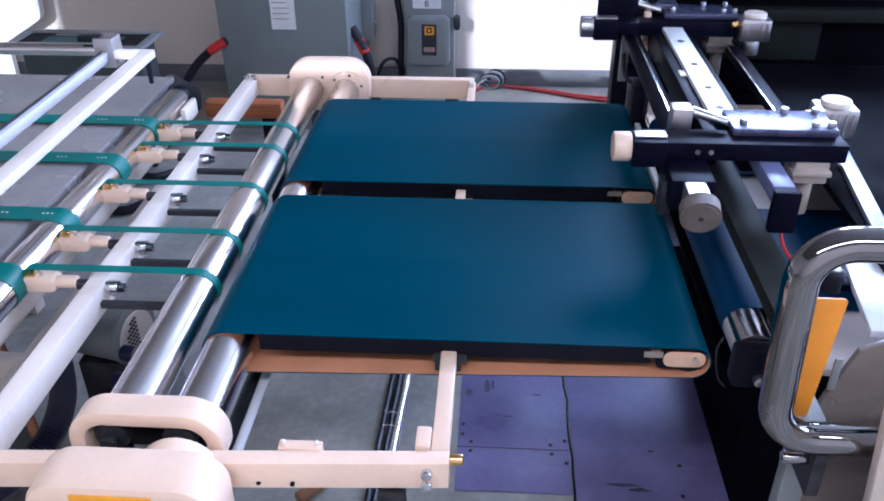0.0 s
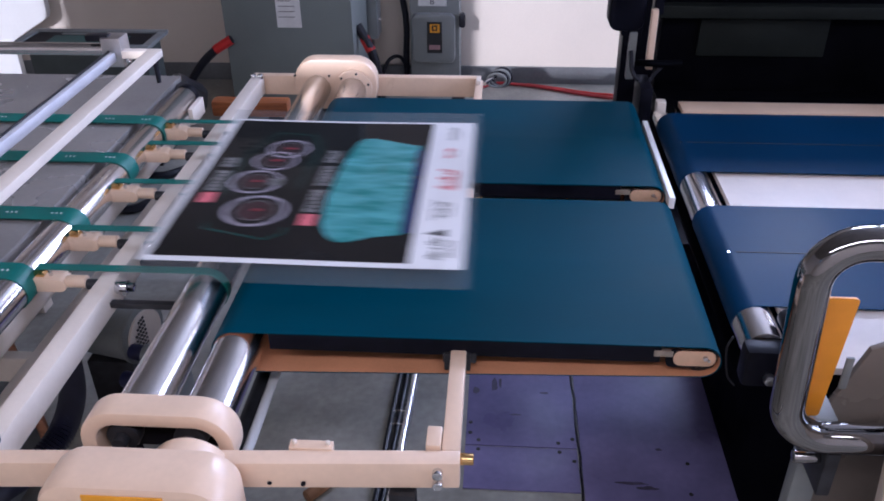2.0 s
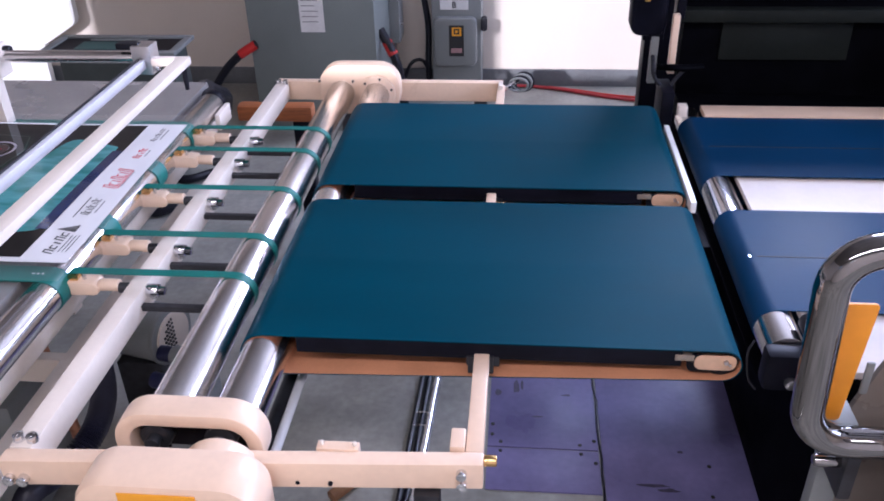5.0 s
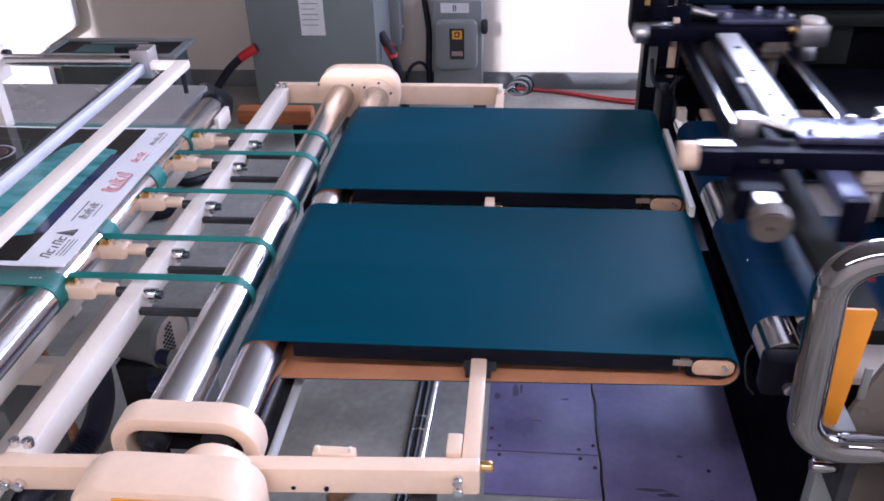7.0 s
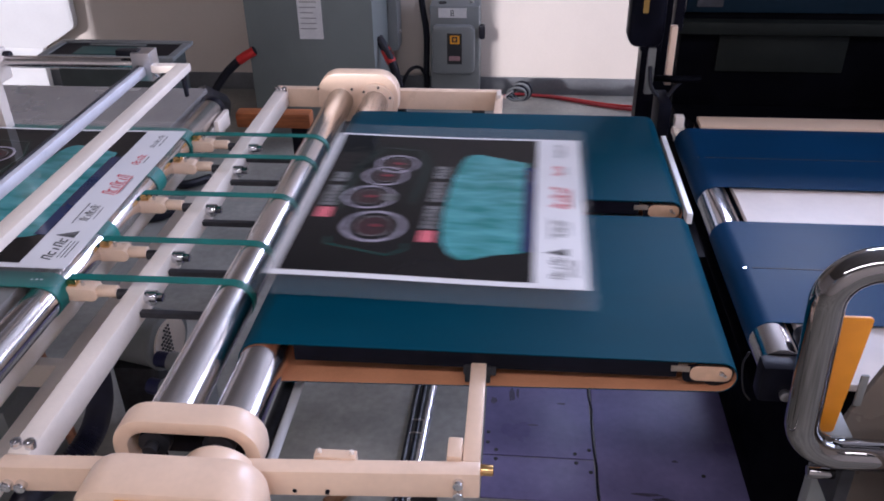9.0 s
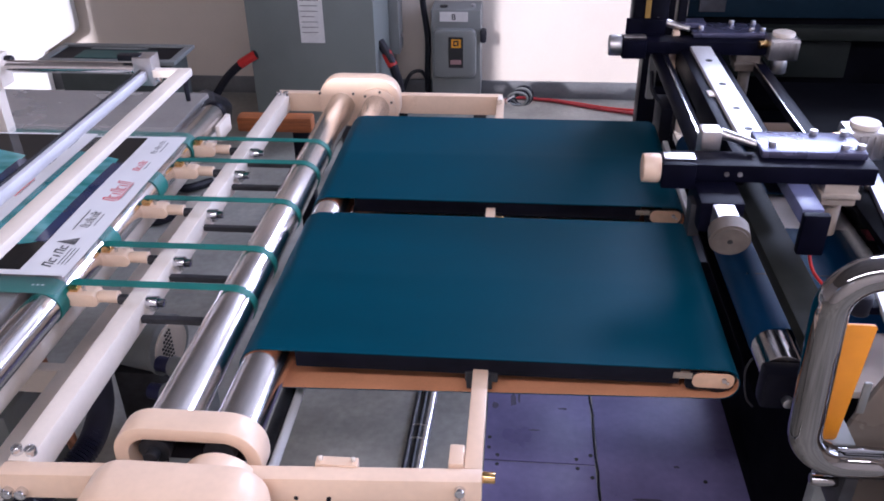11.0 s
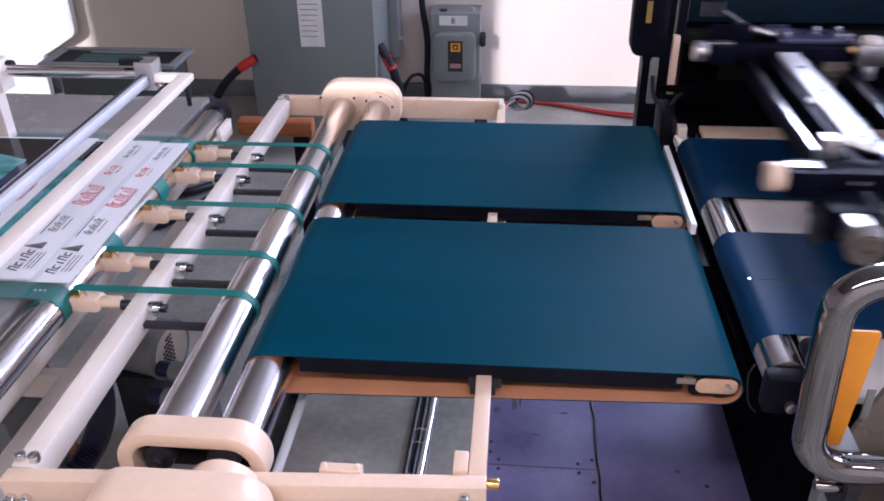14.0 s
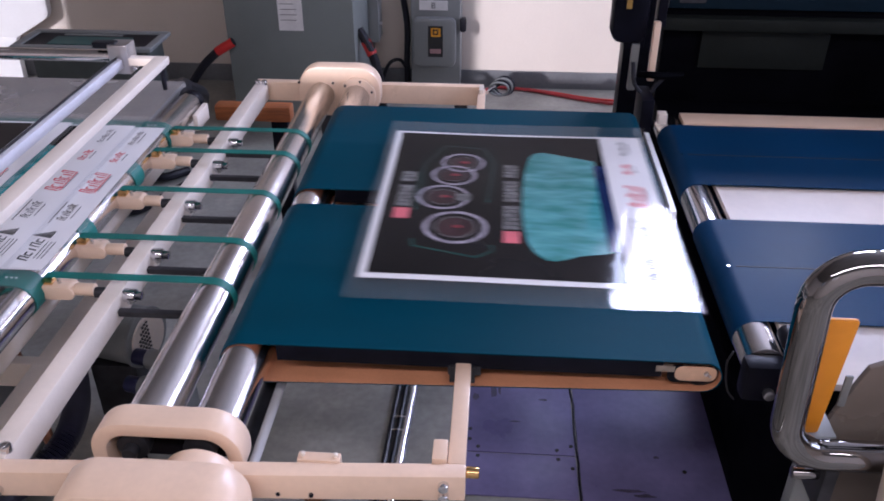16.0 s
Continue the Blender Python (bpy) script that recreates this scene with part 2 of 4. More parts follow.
def belt(y0, y1, parent, x0=0.012, r0=0.044, x1=0.808, r1=0.032, outer=TEAL, inner=TAN):
    bm = bmesh.new()
    out = loop_outline(x0, r0, x1, r1)
    th = 0.0022
    inn = loop_outline(x0, r0 - th, x1, r1 - th)
    inn = [(x, z - th) for x, z in inn]
    n = len(out)
    ym = (y0 + y1) / 2
    cols = [(y0, 0), (ym - 0.012, 0), (ym, 0.0009), (ym + 0.012, 0), (y1, 0)]
    outer_rows = [[bm.verts.new((x, y, z + (up if z > Z - 0.004 else 0))) for x, z in out] for y, up in cols]
    inner_rows = [[bm.verts.new((x, y, z)) for x, z in inn] for y in (y0, y1)]
    for k in range(n):
        j = (k + 1) % n
        for a, b in zip(outer_rows, outer_rows[1:]):
            bm.faces.new((a[k], a[j], b[j], b[k])).material_index = 0
        a, b = inner_rows
        bm.faces.new((a[k], a[j], b[j], b[k])).material_index = 1
        for a, b in ((outer_rows[0], inner_rows[0]), (outer_rows[-1], inner_rows[1])):
            bm.faces.new((a[k], a[j], b[j], b[k])).material_index = 0
    bmesh.ops.recalc_face_normals(bm, faces=bm.faces[:])
    return part("belt", bm, (outer, inner), parent, "teal conveyor belt with a tan back")

# things, space by space


# the transfer conveyor and its frame


def transfer_conveyor():
    t = thing("transfer_conveyor", "cream framed transfer conveyor with two teal belts and steel rollers", "conveyor")
    belt(0.0, 0.51, t)
    belt(0.585, W, t)
    # steel rollers
    bm = rod((-0.098, -0.175, 0.806), (-0.098, 1.29, 0.806), 0.041, 48, bevel=0.003)
    part("roller", bm, STEEL, t, "polished steel roller")
    bm = rod((0.012, -0.175, Z - 0.0465), (0.012, 1.29, Z - 0.0465), 0.0415, 48, bevel=0.003)
    part("roller", bm, STEEL, t, "polished steel roller")
    # Diffuse white here replaces the bright highlight beside the dark bar
    bm = rod((0.052, -0.245, 0.70), (0.052, 1.345, 0.70), 0.009, 16)
    part("tie_rod_highlight", bm, material("white_highlight_rod", (0.92, 0.92, 0.92), 0.25, 0.15, vary=0.04), t, "thin rod, white for the highlight along it")
    part("tie_bar", rod((0.030, -0.245, 0.695), (0.030, 1.345, 0.695), 0.014, 16), DARKSTEEL, t, "dark round bar")
    # beds under the belts
    NOSE = material("tan_enamel", (0.66, 0.43, 0.28), 0.4, vary=0.08, scale=30)
    TONGUE = material("dull_tan_metal", (0.30, 0.25, 0.20), 0.5, 0.3, vary=0.15, scale=30)
    for y0, y1 in ((0.012, 0.498), (0.597, 1.088)):
        part("belt_bed", box(0.07, 0.74, y0 - 0.006, y1 + 0.006, Z - 0.040, Z - 0.006, 0.002), BLACK, t, "black steel bed under the belt")
    for y0, y1 in ((0.004, 0.012), (0.498, 0.506), (0.589, 0.597), (1.088, 1.096)):
        bm = slab(stadium(0.796, Z - 0.0285, 0.070, 0.031, 0.013), y0, y1, 0.001)
        part("nose_plate", bm, NOSE, t, "cream end plate with rounded nose")
        part("nose_tongue", box(0.728, 0.760, y0, y1, Z - 0.026, Z - 0.014, 0.001), TONGUE, t)
        # Slightly larger black slab draws the shadow gap round the nose plate
        part("nose_shadow_plate", slab(stadium(0.790, Z - 0.031, 0.082, 0.036, 0.012), y0 + 0.0015, y1 - 0.0015, 0.0005), BLACK, t)
        bm = screw((0.813, y0, Z - 0.025), (0, -1, 0), 0.004)
        screw((0.820, y0, Z - 0.031), (0, -1, 0), 0.0025, bm)
        part("screw", bm, ALU, t)
    for y0, y1 in ((0.014, 0.496), (0.599, 1.086)):
        part("nose_roller", rod((0.808, y0, Z - 0.0322), (0.808, y1, Z - 0.0322), 0.0285, 24), DARKSTEEL, t)
    part("centre_bar", box(0.375, 0.42, 0.0, W, Z - 0.068, Z - 0.032, 0.002), DARKSTEEL, t)
    part("gap_bracket", box(0.383, 0.405, 0.512, 0.583, Z - 0.04, Z - 0.014, 0.002), CREAM, t)
    part("brass_pin", rod((0.405, 0.545, Z - 0.024), (0.425, 0.545, Z - 0.024), 0.007, 12, bevel=0.001), BRASS, t)
    part("gap_rod", rod((0.07, 0.51, Z - 0.025), (0.07, 0.585, Z - 0.025), 0.006, 12), CHROME, t)
    # beams
    bm = box(-0.318, 0.414, -0.256, -0.228, 0.772, 0.822, 0.003)
    for v in bm.verts:
        v.co.y -= 0.040 * (0.411 - v.co.x) / 0.73
    part("near_beam", bm, CREAM, t)
    part("far_beam", box(-0.318, 0.401, 1.347, 1.375, 0.760, 0.822, 0.003), CREAM, t)
    part("cross_bar", box(-0.315, -0.279, -0.266, 1.346, 0.768, 0.8225, 0.003), WHITE, t, "white square tube across the conveyor")
    part("support_arm", box(0.386, 0.413, -0.2285, 0.022, 0.793, 0.8215, 0.003), CREAM, t)
    part("support_arm", box(0.383, 0.407, 1.08, 1.346, 0.790, 0.817, 0.003), CREAM, t)
    part("arm_block", box(0.362, 0.385, -0.2275, -0.185, 0.79, 0.828, 0.003), CREAM, t)
    part("end_plate", box(0.387, 0.401, 1.30, 1.346, 0.74, 0.83, 0.002), WHITE, t)
    part("arm_clamp", box(0.372, 0.430, 0.003, 0.03, 0.796, 0.8165, 0.003), DARKSTEEL, t)
    part("brass_bolt", rod((0.413, -0.235, 0.811), (0.434, -0.235, 0.811), 0.009, 12, bevel=0.002), BRASS, t, "brass hexagon bolt")
    for x in (-0.306, -0.284):
        part("bolt", screw((x, -0.2945, 0.788), (0, -1, 0), 0.009), CHROME, t)
        part("bolt", screw((x, -0.250, 0.8225), (0, 0, 1), 0.009), CHROME, t)
        part("bolt", screw((x, 1.325, 0.822), (0, 0, 1), 0.009), CHROME, t)
    for z in (0.785, 0.806):
        part("bolt", screw((0.382, -0.258, z), (0, -1, 0), 0.008), CHROME, t)
    bm = box(0.160, 0.225, -0.240, -0.222, 0.80, 0.8245, 0.002)
    bracket = part("small_bracket", bm, CREAM, t)
    for x in (0.168, 0.218):
        part("pin", rod((x, -0.231, 0.8245), (x, -0.231, 0.832), 0.0035, 10, bevel=0.0015), WHITE, bracket)
    for x in (0.135, 0.185):
        part("hole", rod((x, -0.266, 0.783), (x, -0.2725, 0.783), 0.0035, 10), BLACK, t)
    # bearing housings
    ring = stadium(-0.046, 0.803, 0.238, 0.126, 0.058)
    inner = stadium(-0.046, 0.795, 0.188, 0.092, 0.034)
    part("near_housing", slab(ring, -0.228, -0.180, 0.0035, hole=inner), CREAM, t, "cream oval bearing housing")
    part("housing_back", slab(stadium(-0.056, 0.802, 0.21, 0.09, 0.035), -0.179, -0.176, 0), BLACK, t)
    for x in (-0.105, 0.0):
        bm = rod((x, -0.19, 0.805), (x, -0.215, 0.805), 0.026, 20, bevel=0.003)
        rod((x, -0.215, 0.805), (x, -0.232, 0.805), 0.012, 16, bm, bevel=0.002)
        part("bearing", bm, DARKSTEEL, t, "dark steel bearing")
    bm = slab(stadium(-0.030, 0.785, 0.272, 0.16, 0.055), -0.370, -0.285, 0.014)
    cover = part("drive_cover", bm, CREAM, t, "smooth cream drive cover with rounded corners")
    part("cover_boss", rod((0.017, -0.340, 0.791), (0.017, -0.252, 0.791), 0.062, 36, bevel=0.008), CREAM, cover)
    part("warning_label", box(-0.090, 0.022, -0.3725, -0.3705, 0.785, 0.853, 0), YELLOW, cover, "yellow warning label")
    part("warning_mark", rod((-0.035, -0.3726, 0.832), (-0.035, -0.3735, 0.832), 0.010, 3), INK, cover)
    part("far_housing", slab(stadium(-0.042, 0.815, 0.252, 0.158, 0.066), 1.29, 1.346, 0.006), CREAM, t, "cream oval bearing housing")
    part("bearing_flange", rod((0.015, 1.29, 0.81), (0.015, 1.275, 0.81), 0.056, 28, bevel=0.002), CREAM, t)
    for a in range(6):
        x, z = 0.015 + 0.048 * math.cos(a * 1.047 + 0.3), 0.81 + 0.048 * math.sin(a * 1.047 + 0.3)
        part("screw", screw((x, 1.275, z), (0, -1, 0), 0.0035), DARKSTEEL, t)
    for x in (-0.165, -0.06):
        part("screw", screw((x, 1.289, 0.845), (0, -1, 0), 0.0035), DARKSTEEL, t)
    # legs that carry the frame down to the floor
    for x in (-0.10, 0.33):
        for y0, y1 in ((-0.272, -0.25), (1.349, 1.372)):
            part("leg", box(x - 0.02, x + 0.02, y0, y1, 0, 0.768, 0.002), DARKSTEEL, t)
    return t


transfer_conveyor()


def band_outline(x0, r0, z0, x1, r1, z1, n=10):
    pts = [(x0 + r0 * math.cos(radians(90 + 180 * k / n)), z0 + r0 * math.sin(radians(90 + 180 * k / n))) for k in range(n + 1)]
    return pts + [(x1 + r1 * math.cos(radians(-90 + 180 * k / n)), z1 + r1 * math.sin(radians(-90 + 180 * k / n))) for k in range(n + 1)]


BAND_Y = (0.915, 0.775, 0.560, 0.342, 0.190)


def band_guides():
    for y in BAND_Y:
        t = thing("band_guide", "cream tension finger on the white bar, carrying a narrow green band", "guide", "fingers along the white bar")
        def run(d):
            a = [(-0.425 + (0.0105 + d) * math.cos(radians(b)), 0.836 + (0.0105 + d) * math.sin(radians(b))) for b in range(200, 89, -10)]
            return a + [(-0.098 + (0.0413 + d) * math.cos(radians(b)), 0.806 + (0.0413 + d) * math.sin(radians(b))) for b in range(90, -61, -10)]
        part("green_band", slab(run(0.0016) + run(0)[::-1], y - 0.0105, y + 0.0105, 0), GREEN, t, "narrow green drive band")
        yf = y - 0.004
        bm = slab(stadium(-0.414, 0.815, 0.082, 0.030, 0.0145), yf - 0.016, yf + 0.020, 0.003)
        part("finger", bm, CREAM, t)
        part("pulley", rod((-0.425, y - 0.011, 0.836), (-0.425, y + 0.011, 0.836), 0.0102, 16), BRASS, t, "small brass pulley")
        part("shaft", rod((-0.375, yf, 0.818), (-0.335, yf, 0.818), 0.013, 16, bevel=0.002), CREAM, t)
        part("collar", rod((-0.335, yf, 0.812), (-0.314, yf, 0.812), 0.011, 16), DARKSTEEL, t)
        part("pin", rod((-0.405, yf, 0.83), (-0.405, yf, 0.845), 0.004, 10, bevel=0.001), CHROME, t)
        bm = rod((-0.2795, yf, 0.808), (-0.254, yf, 0.808), 0.014, 14, bevel=0.003)
        rod((-0.254, yf, 0.808), (-0.242, yf, 0.808), 0.010, 6, bm, bevel=0.001)
        rod((-0.268, yf, 0.790), (-0.268, yf, 0.800), 0.008, 6, bm, bevel=0.001)
        part("lock_nut", bm, CHROME, t)
        part("stay", box(-0.2785, -0.125, y - 0.045, y - 0.031, 0.785, 0.797, 0.001), DARKSTEEL, t, "dark flat steel stay")


band_guides()

# the collecting table with its roller and hold-down frame


def collecting_table():
    t = thing("collecting_table", "grey metal collecting table with a steel roller and green belts", "table")
    part("tabletop", box(-2.4, -0.515, -0.35, 1.27, 0.80, 0.846, 0.003), GREYPLATE, t, "grey brushed metal table top")
    part("roller", rod((-0.47, -0.35, 0.815), (-0.47, 1.16, 0.815), 0.036, 40, bevel=0.003), STEEL, t, "polished steel roller")
    part("end_cap", rod((-0.47, 1.16, 0.815), (-0.47, 1.19, 0.815), 0.037, 24, bevel=0.004), BLACK, t, "black bearing cap")
    for y in (0.91, 0.672, 0.39, 0.165):
        out = band_outline(-2.35, 0.03, 0.823, -0.47, 0.0385, 0.815)
        inn = band_outline(-2.35, 0.029, 0.823, -0.47, 0.0368, 0.815)
        b = part("wide_belt", slab(out, y - 0.027, y + 0.027, 0, hole=inn), GREEN, t, "perforated green suction belt")
        for k in range(12):
            for j in range(3):
                p = rod((-0.475 - 0.1 * k - 0.01 * j, y, 0.8536), (-0.475 - 0.1 * k - 0.01 * j, y, 0.8541), 0.0028, 8)
                part("hole", p, PAPER, b)
    part("side_plate", box(-0.432, -0.418, 1.07, 1.17, 0.77, 0.818, 0.002), WHITE, t, "white end plate")
    part("cross_tube", rod((-0.512, -0.35, 0.725), (-0.512, 1.20, 0.725), 0.032, 32), WHITE, t, "white painted round tube")
    for y in (-0.3, 1.2):
        for x in (-2.3, -1.15):
            part("leg", box(x - 0.03, x + 0.03, y - 0.03, y + 0.03, 0, 0.80, 0.003), WHITE, t)
    part("apron", box(-2.3, -0.56, 0.30, 0.33, 0.45, 0.52, 0.003), WHITE, t)
    part("skirt", box(-0.60, -0.56, -0.3, 1.2, 0.46, 0.52, 0.003), WHITE, t)
    return t


collecting_table()


def hold_down_frame():
    t = thing("hold_down_frame", "white hold-down frame with steel rod above the collecting table", "frame")
    part("rail", box(-0.437, -0.402, -0.35, 0.905, 1.03, 1.05, 0.003), WHITE, t, "white flat rail")
    part("corner_bar", box(-0.50, -0.4375, 0.878, 0.905, 1.03, 1.05, 0.003), WHITE, t)
    part("rail_foot", rod((-0.42, 0.89, 0.965), (-0.42, 0.89, 1.03), 0.006, 10, r2=0.008), RUBBER, t, "black rubber stop")
    part("clamp_block", box(-0.552, -0.501, 0.885, 0.94, 1.005, 1.08, 0.003), ALU, t, "aluminium clamp block")
    bm = rod((-0.501, 0.90, 1.02), (-0.488, 0.90, 1.02), 0.008, 12, bevel=0.002)
    part("clamp_screw", bm, CHROME, t)
    part("lever", box(-0.595, -0.535, 0.895, 0.92, 1.068, 1.084, 0.003), RUBBER, t, "black clamp lever")
    part("cross_rod", rod((-0.93, 0.915, 1.043), (-0.55, 0.915, 1.043), 0.016, 20), STEEL, t, "steel cross rod")
    part("strip", box(-0.531, -0.517, -0.35, 0.884, 1.022, 1.046, 0.002), material("pale_blue_plastic", (0.64, 0.63, 0.67), 0.35, vary=0.08), t, "pale bluish plastic strip")
    part("strip_cap", box(-0.5365, -0.5315, -0.35, 0.884, 1.030, 1.049, 0.001), DARKSTEEL, t, "dark strip cap")
    bm = box(-0.96, -0.925, 0.885, 0.945, 0.99, 1.075, 0.003)
    part("post_block", bm, WHITE, t)
    part("post", box(-0.99, -0.952, 0.89, 0.93, 0.845, 1.30, 0.003), WHITE, t)
    part("clamp_knob", rod((-0.925, 0.93, 1.055), (-0.905, 0.93, 1.055), 0.012, 16, bevel=0.003), RUBBER, t)
    part("support", box(-0.98, -0.955, -0.35, 0.889, 0.99, 1.02, 0.003), WHITE, t)
    part("post", box(-0.98, -0.955, -0.33, -0.30, 0.845, 0.989, 0.003), WHITE, t)
    part("rail_end", box(-0.954, -0.402, -0.385, -0.351, 1.02, 1.05, 0.003), WHITE, t)
    return t


hold_down_frame()

# the press: feed belts, body, carriage


def press_feeder():
    t = thing("press_feeder", "navy feed belts over chrome rollers at the mouth of the press", "conveyor")
    for y0, y1 in ((0.183, 0.575), (0.75, 1.12)):
        out = [(x, z) for x, z in band_outline(0.945, 0.040, 0.77, 2.6, 0.040, 0.77)]
        inn = band_outline(0.945, 0.0385, 0.77, 2.6, 0.0385, 0.77)
        part("feed_belt", slab(out, y0, y1, 0, hole=inn), NAVY, t, "glossy navy feed belt")
    for y in (0.373, 0.92):
        part("seam", box(0.95, 2.55, y, y + 0.003, 0.8098, 0.8106, 0), INK, t)
        part("rivet", rod((0.935, y + 0.002, 0.8085), (0.935, y + 0.002, 0.8105), 0.0026, 8), CHROME, t)
    part("roller", rod((0.945, 0.10, 0.77), (0.945, 1.20, 0.77), 0.0382, 40, bevel=0.002), STEEL, t, "chrome roller")
    part("table_plate", box(0.99, 2.6, 0.02, 1.2, 0.785, 0.800, 0.002), material("pale_plate", (0.84, 0.75, 0.68), 0.5, vary=0.05, scale=8), t, "pale table plate between the belts")
    part("back_strip", box(0.975, 2.6, 1.123, 1.20, 0.80, 0.815, 0.002), CREAM, t, "cream edge strip")
    bm = box(0.90, 1.0, 0.055, 0.099, 0.72, 0.80, 0.012)
    block = part("bearing_block", bm, BLACK, t, "black bearing block")
    part("bolt", screw((0.945, 0.055, 0.745), (0, -1, 0), 0.010), ALU, block)
    part("knob", rod((0.985, 0.10, 0.82), (0.985, 0.14, 0.82), 0.018, 20, bevel=0.004), RUBBER, t)
    part("guard_wire", tube(smooth_path([(0.885, 0.10, 0.80), (0.878, 0.10, 0.77), (0.885, 0.09, 0.72), (0.90, 0.085, 0.70)]), 0.002), DARKSTEEL, t)
    # The white base colour stands in for window glare on a metal strip
    part("scale_strip", box(0.840, 0.853, 0.545, 0.985, 0.815, 0.842, 0.001), material("white_glare_scale", (0.92, 0.91, 0.90), 0.35, 0.0, vary=0.03, scale=40, fine=250), t, "scale strip beside the belt nose, coloured white for the window's glare")
    # Three added black plates stand in for the deep shade under the feeder
    part("front_shade_plate", box(1.11, 1.14, 0.125, 1.2, 0.0, 0.72, 0.002), PITCH, t, "black plate standing in for the deep shade below the belts")
    part("belly_shade_plate", box(0.90, 2.6, 0.1, 1.2, 0.7205, 0.7285, 0.002), PITCH, t, "black plate added under the feed belts to deepen the shade")
    part("near_shade_side", box(1.11, 2.6, 0.1, 0.1245, 0.0, 0.72, 0.002), PITCH, t)
    return t


press_feeder()


def press_body():
    t = thing("printing_press", "dark screen printing press body with smoked panels", "printing press")
    part("wall_panel", box(0.93, 3.2, 1.36, 1.40, 0.74, 1.31, 0.004), PITCH, t)
    part("bed", box(0.93, 3.2, 1.201, 1.359, 0.73, 0.79, 0.003), PITCH, t)
    part("rail_beam", box(0.905, 3.2, 1.31, 1.359, 1.022, 1.058, 0.006), OLIVE, t, "dark steel rail")
    part("lower_panel", box(1.04, 1.41, 1.350, 1.359, 0.90, 1.01, 0.003), OLIVE, t)
    part("upper_window", box(0.93, 3.2, 1.345, 1.359, 1.078, 1.30, 0.003), material("smoked_blue_glass", (0.006, 0.015, 0.024), 0.35, vary=0.2, scale=3, spec=0.12), t)
    part("window_label", box(0.960, 1.033, 1.340, 1.3445, 1.095, 1.135, 0.0), DARKSTEEL, t)
    part("post", box(0.874, 0.893, 1.22, 1.245, 0.90, 1.07, 0.003), CREAM, t, "beige upright post")
    part("post_upper", box(0.885, 0.91, 1.25, 1.30, 1.05, 1.5, 0.003), BLACK, t)
    bm = slab(stadium(0.812, 1.21, 0.10, 0.42, 0.03), 1.25, 1.33, 0.01)
    case = part("side_case", bm, BLACK, t, "rounded dark grey side case")
    part("case_label", box(0.795, 0.81, 1.247, 1.2495, 1.10, 1.16, 0), material("dull_ochre", (0.30, 0.17, 0.03), 0.6), case)
    part("case_foot", box(0.80, 0.86, 1.26, 1.33, 0.985, 1.04, 0.004), BLACK, t)
    part("bracket", box(0.824, 0.846, 1.25, 1.27, 0.86, 0.998, 0.003), BOXGREY, t)
    part("side_bracket", box(0.85, 0.885, 1.12, 1.24, 0.70, 0.88, 0.004), BLACK, t)
    part("clip", box(0.89, 0.915, 1.07, 1.10, 0.83, 0.86, 0.002), WHITE, t)
    part("cable", tube(smooth_path([(0.83, 1.235, 0.95), (0.835, 1.20, 0.90), (0.87, 1.19, 0.87), (0.90, 1.2, 0.90), (0.93, 1.21, 0.93)]), 0.006), RUBBER, t)
    part("cable", tube(smooth_path([(0.85, 1.22, 0.92), (0.88, 1.19, 0.93), (0.93, 1.2, 0.925), (0.97, 1.21, 0.925)]), 0.010), PITCH, t)
    part("base", box(0.93, 3.2, 1.26, 2.2, 0.0, 0.30, 0.004), BLACK, t)
    part("back", box(0.93, 3.2, 2.1, 2.2, 0.30, 1.25, 0.004), BLACK, t)
    return t


press_body()


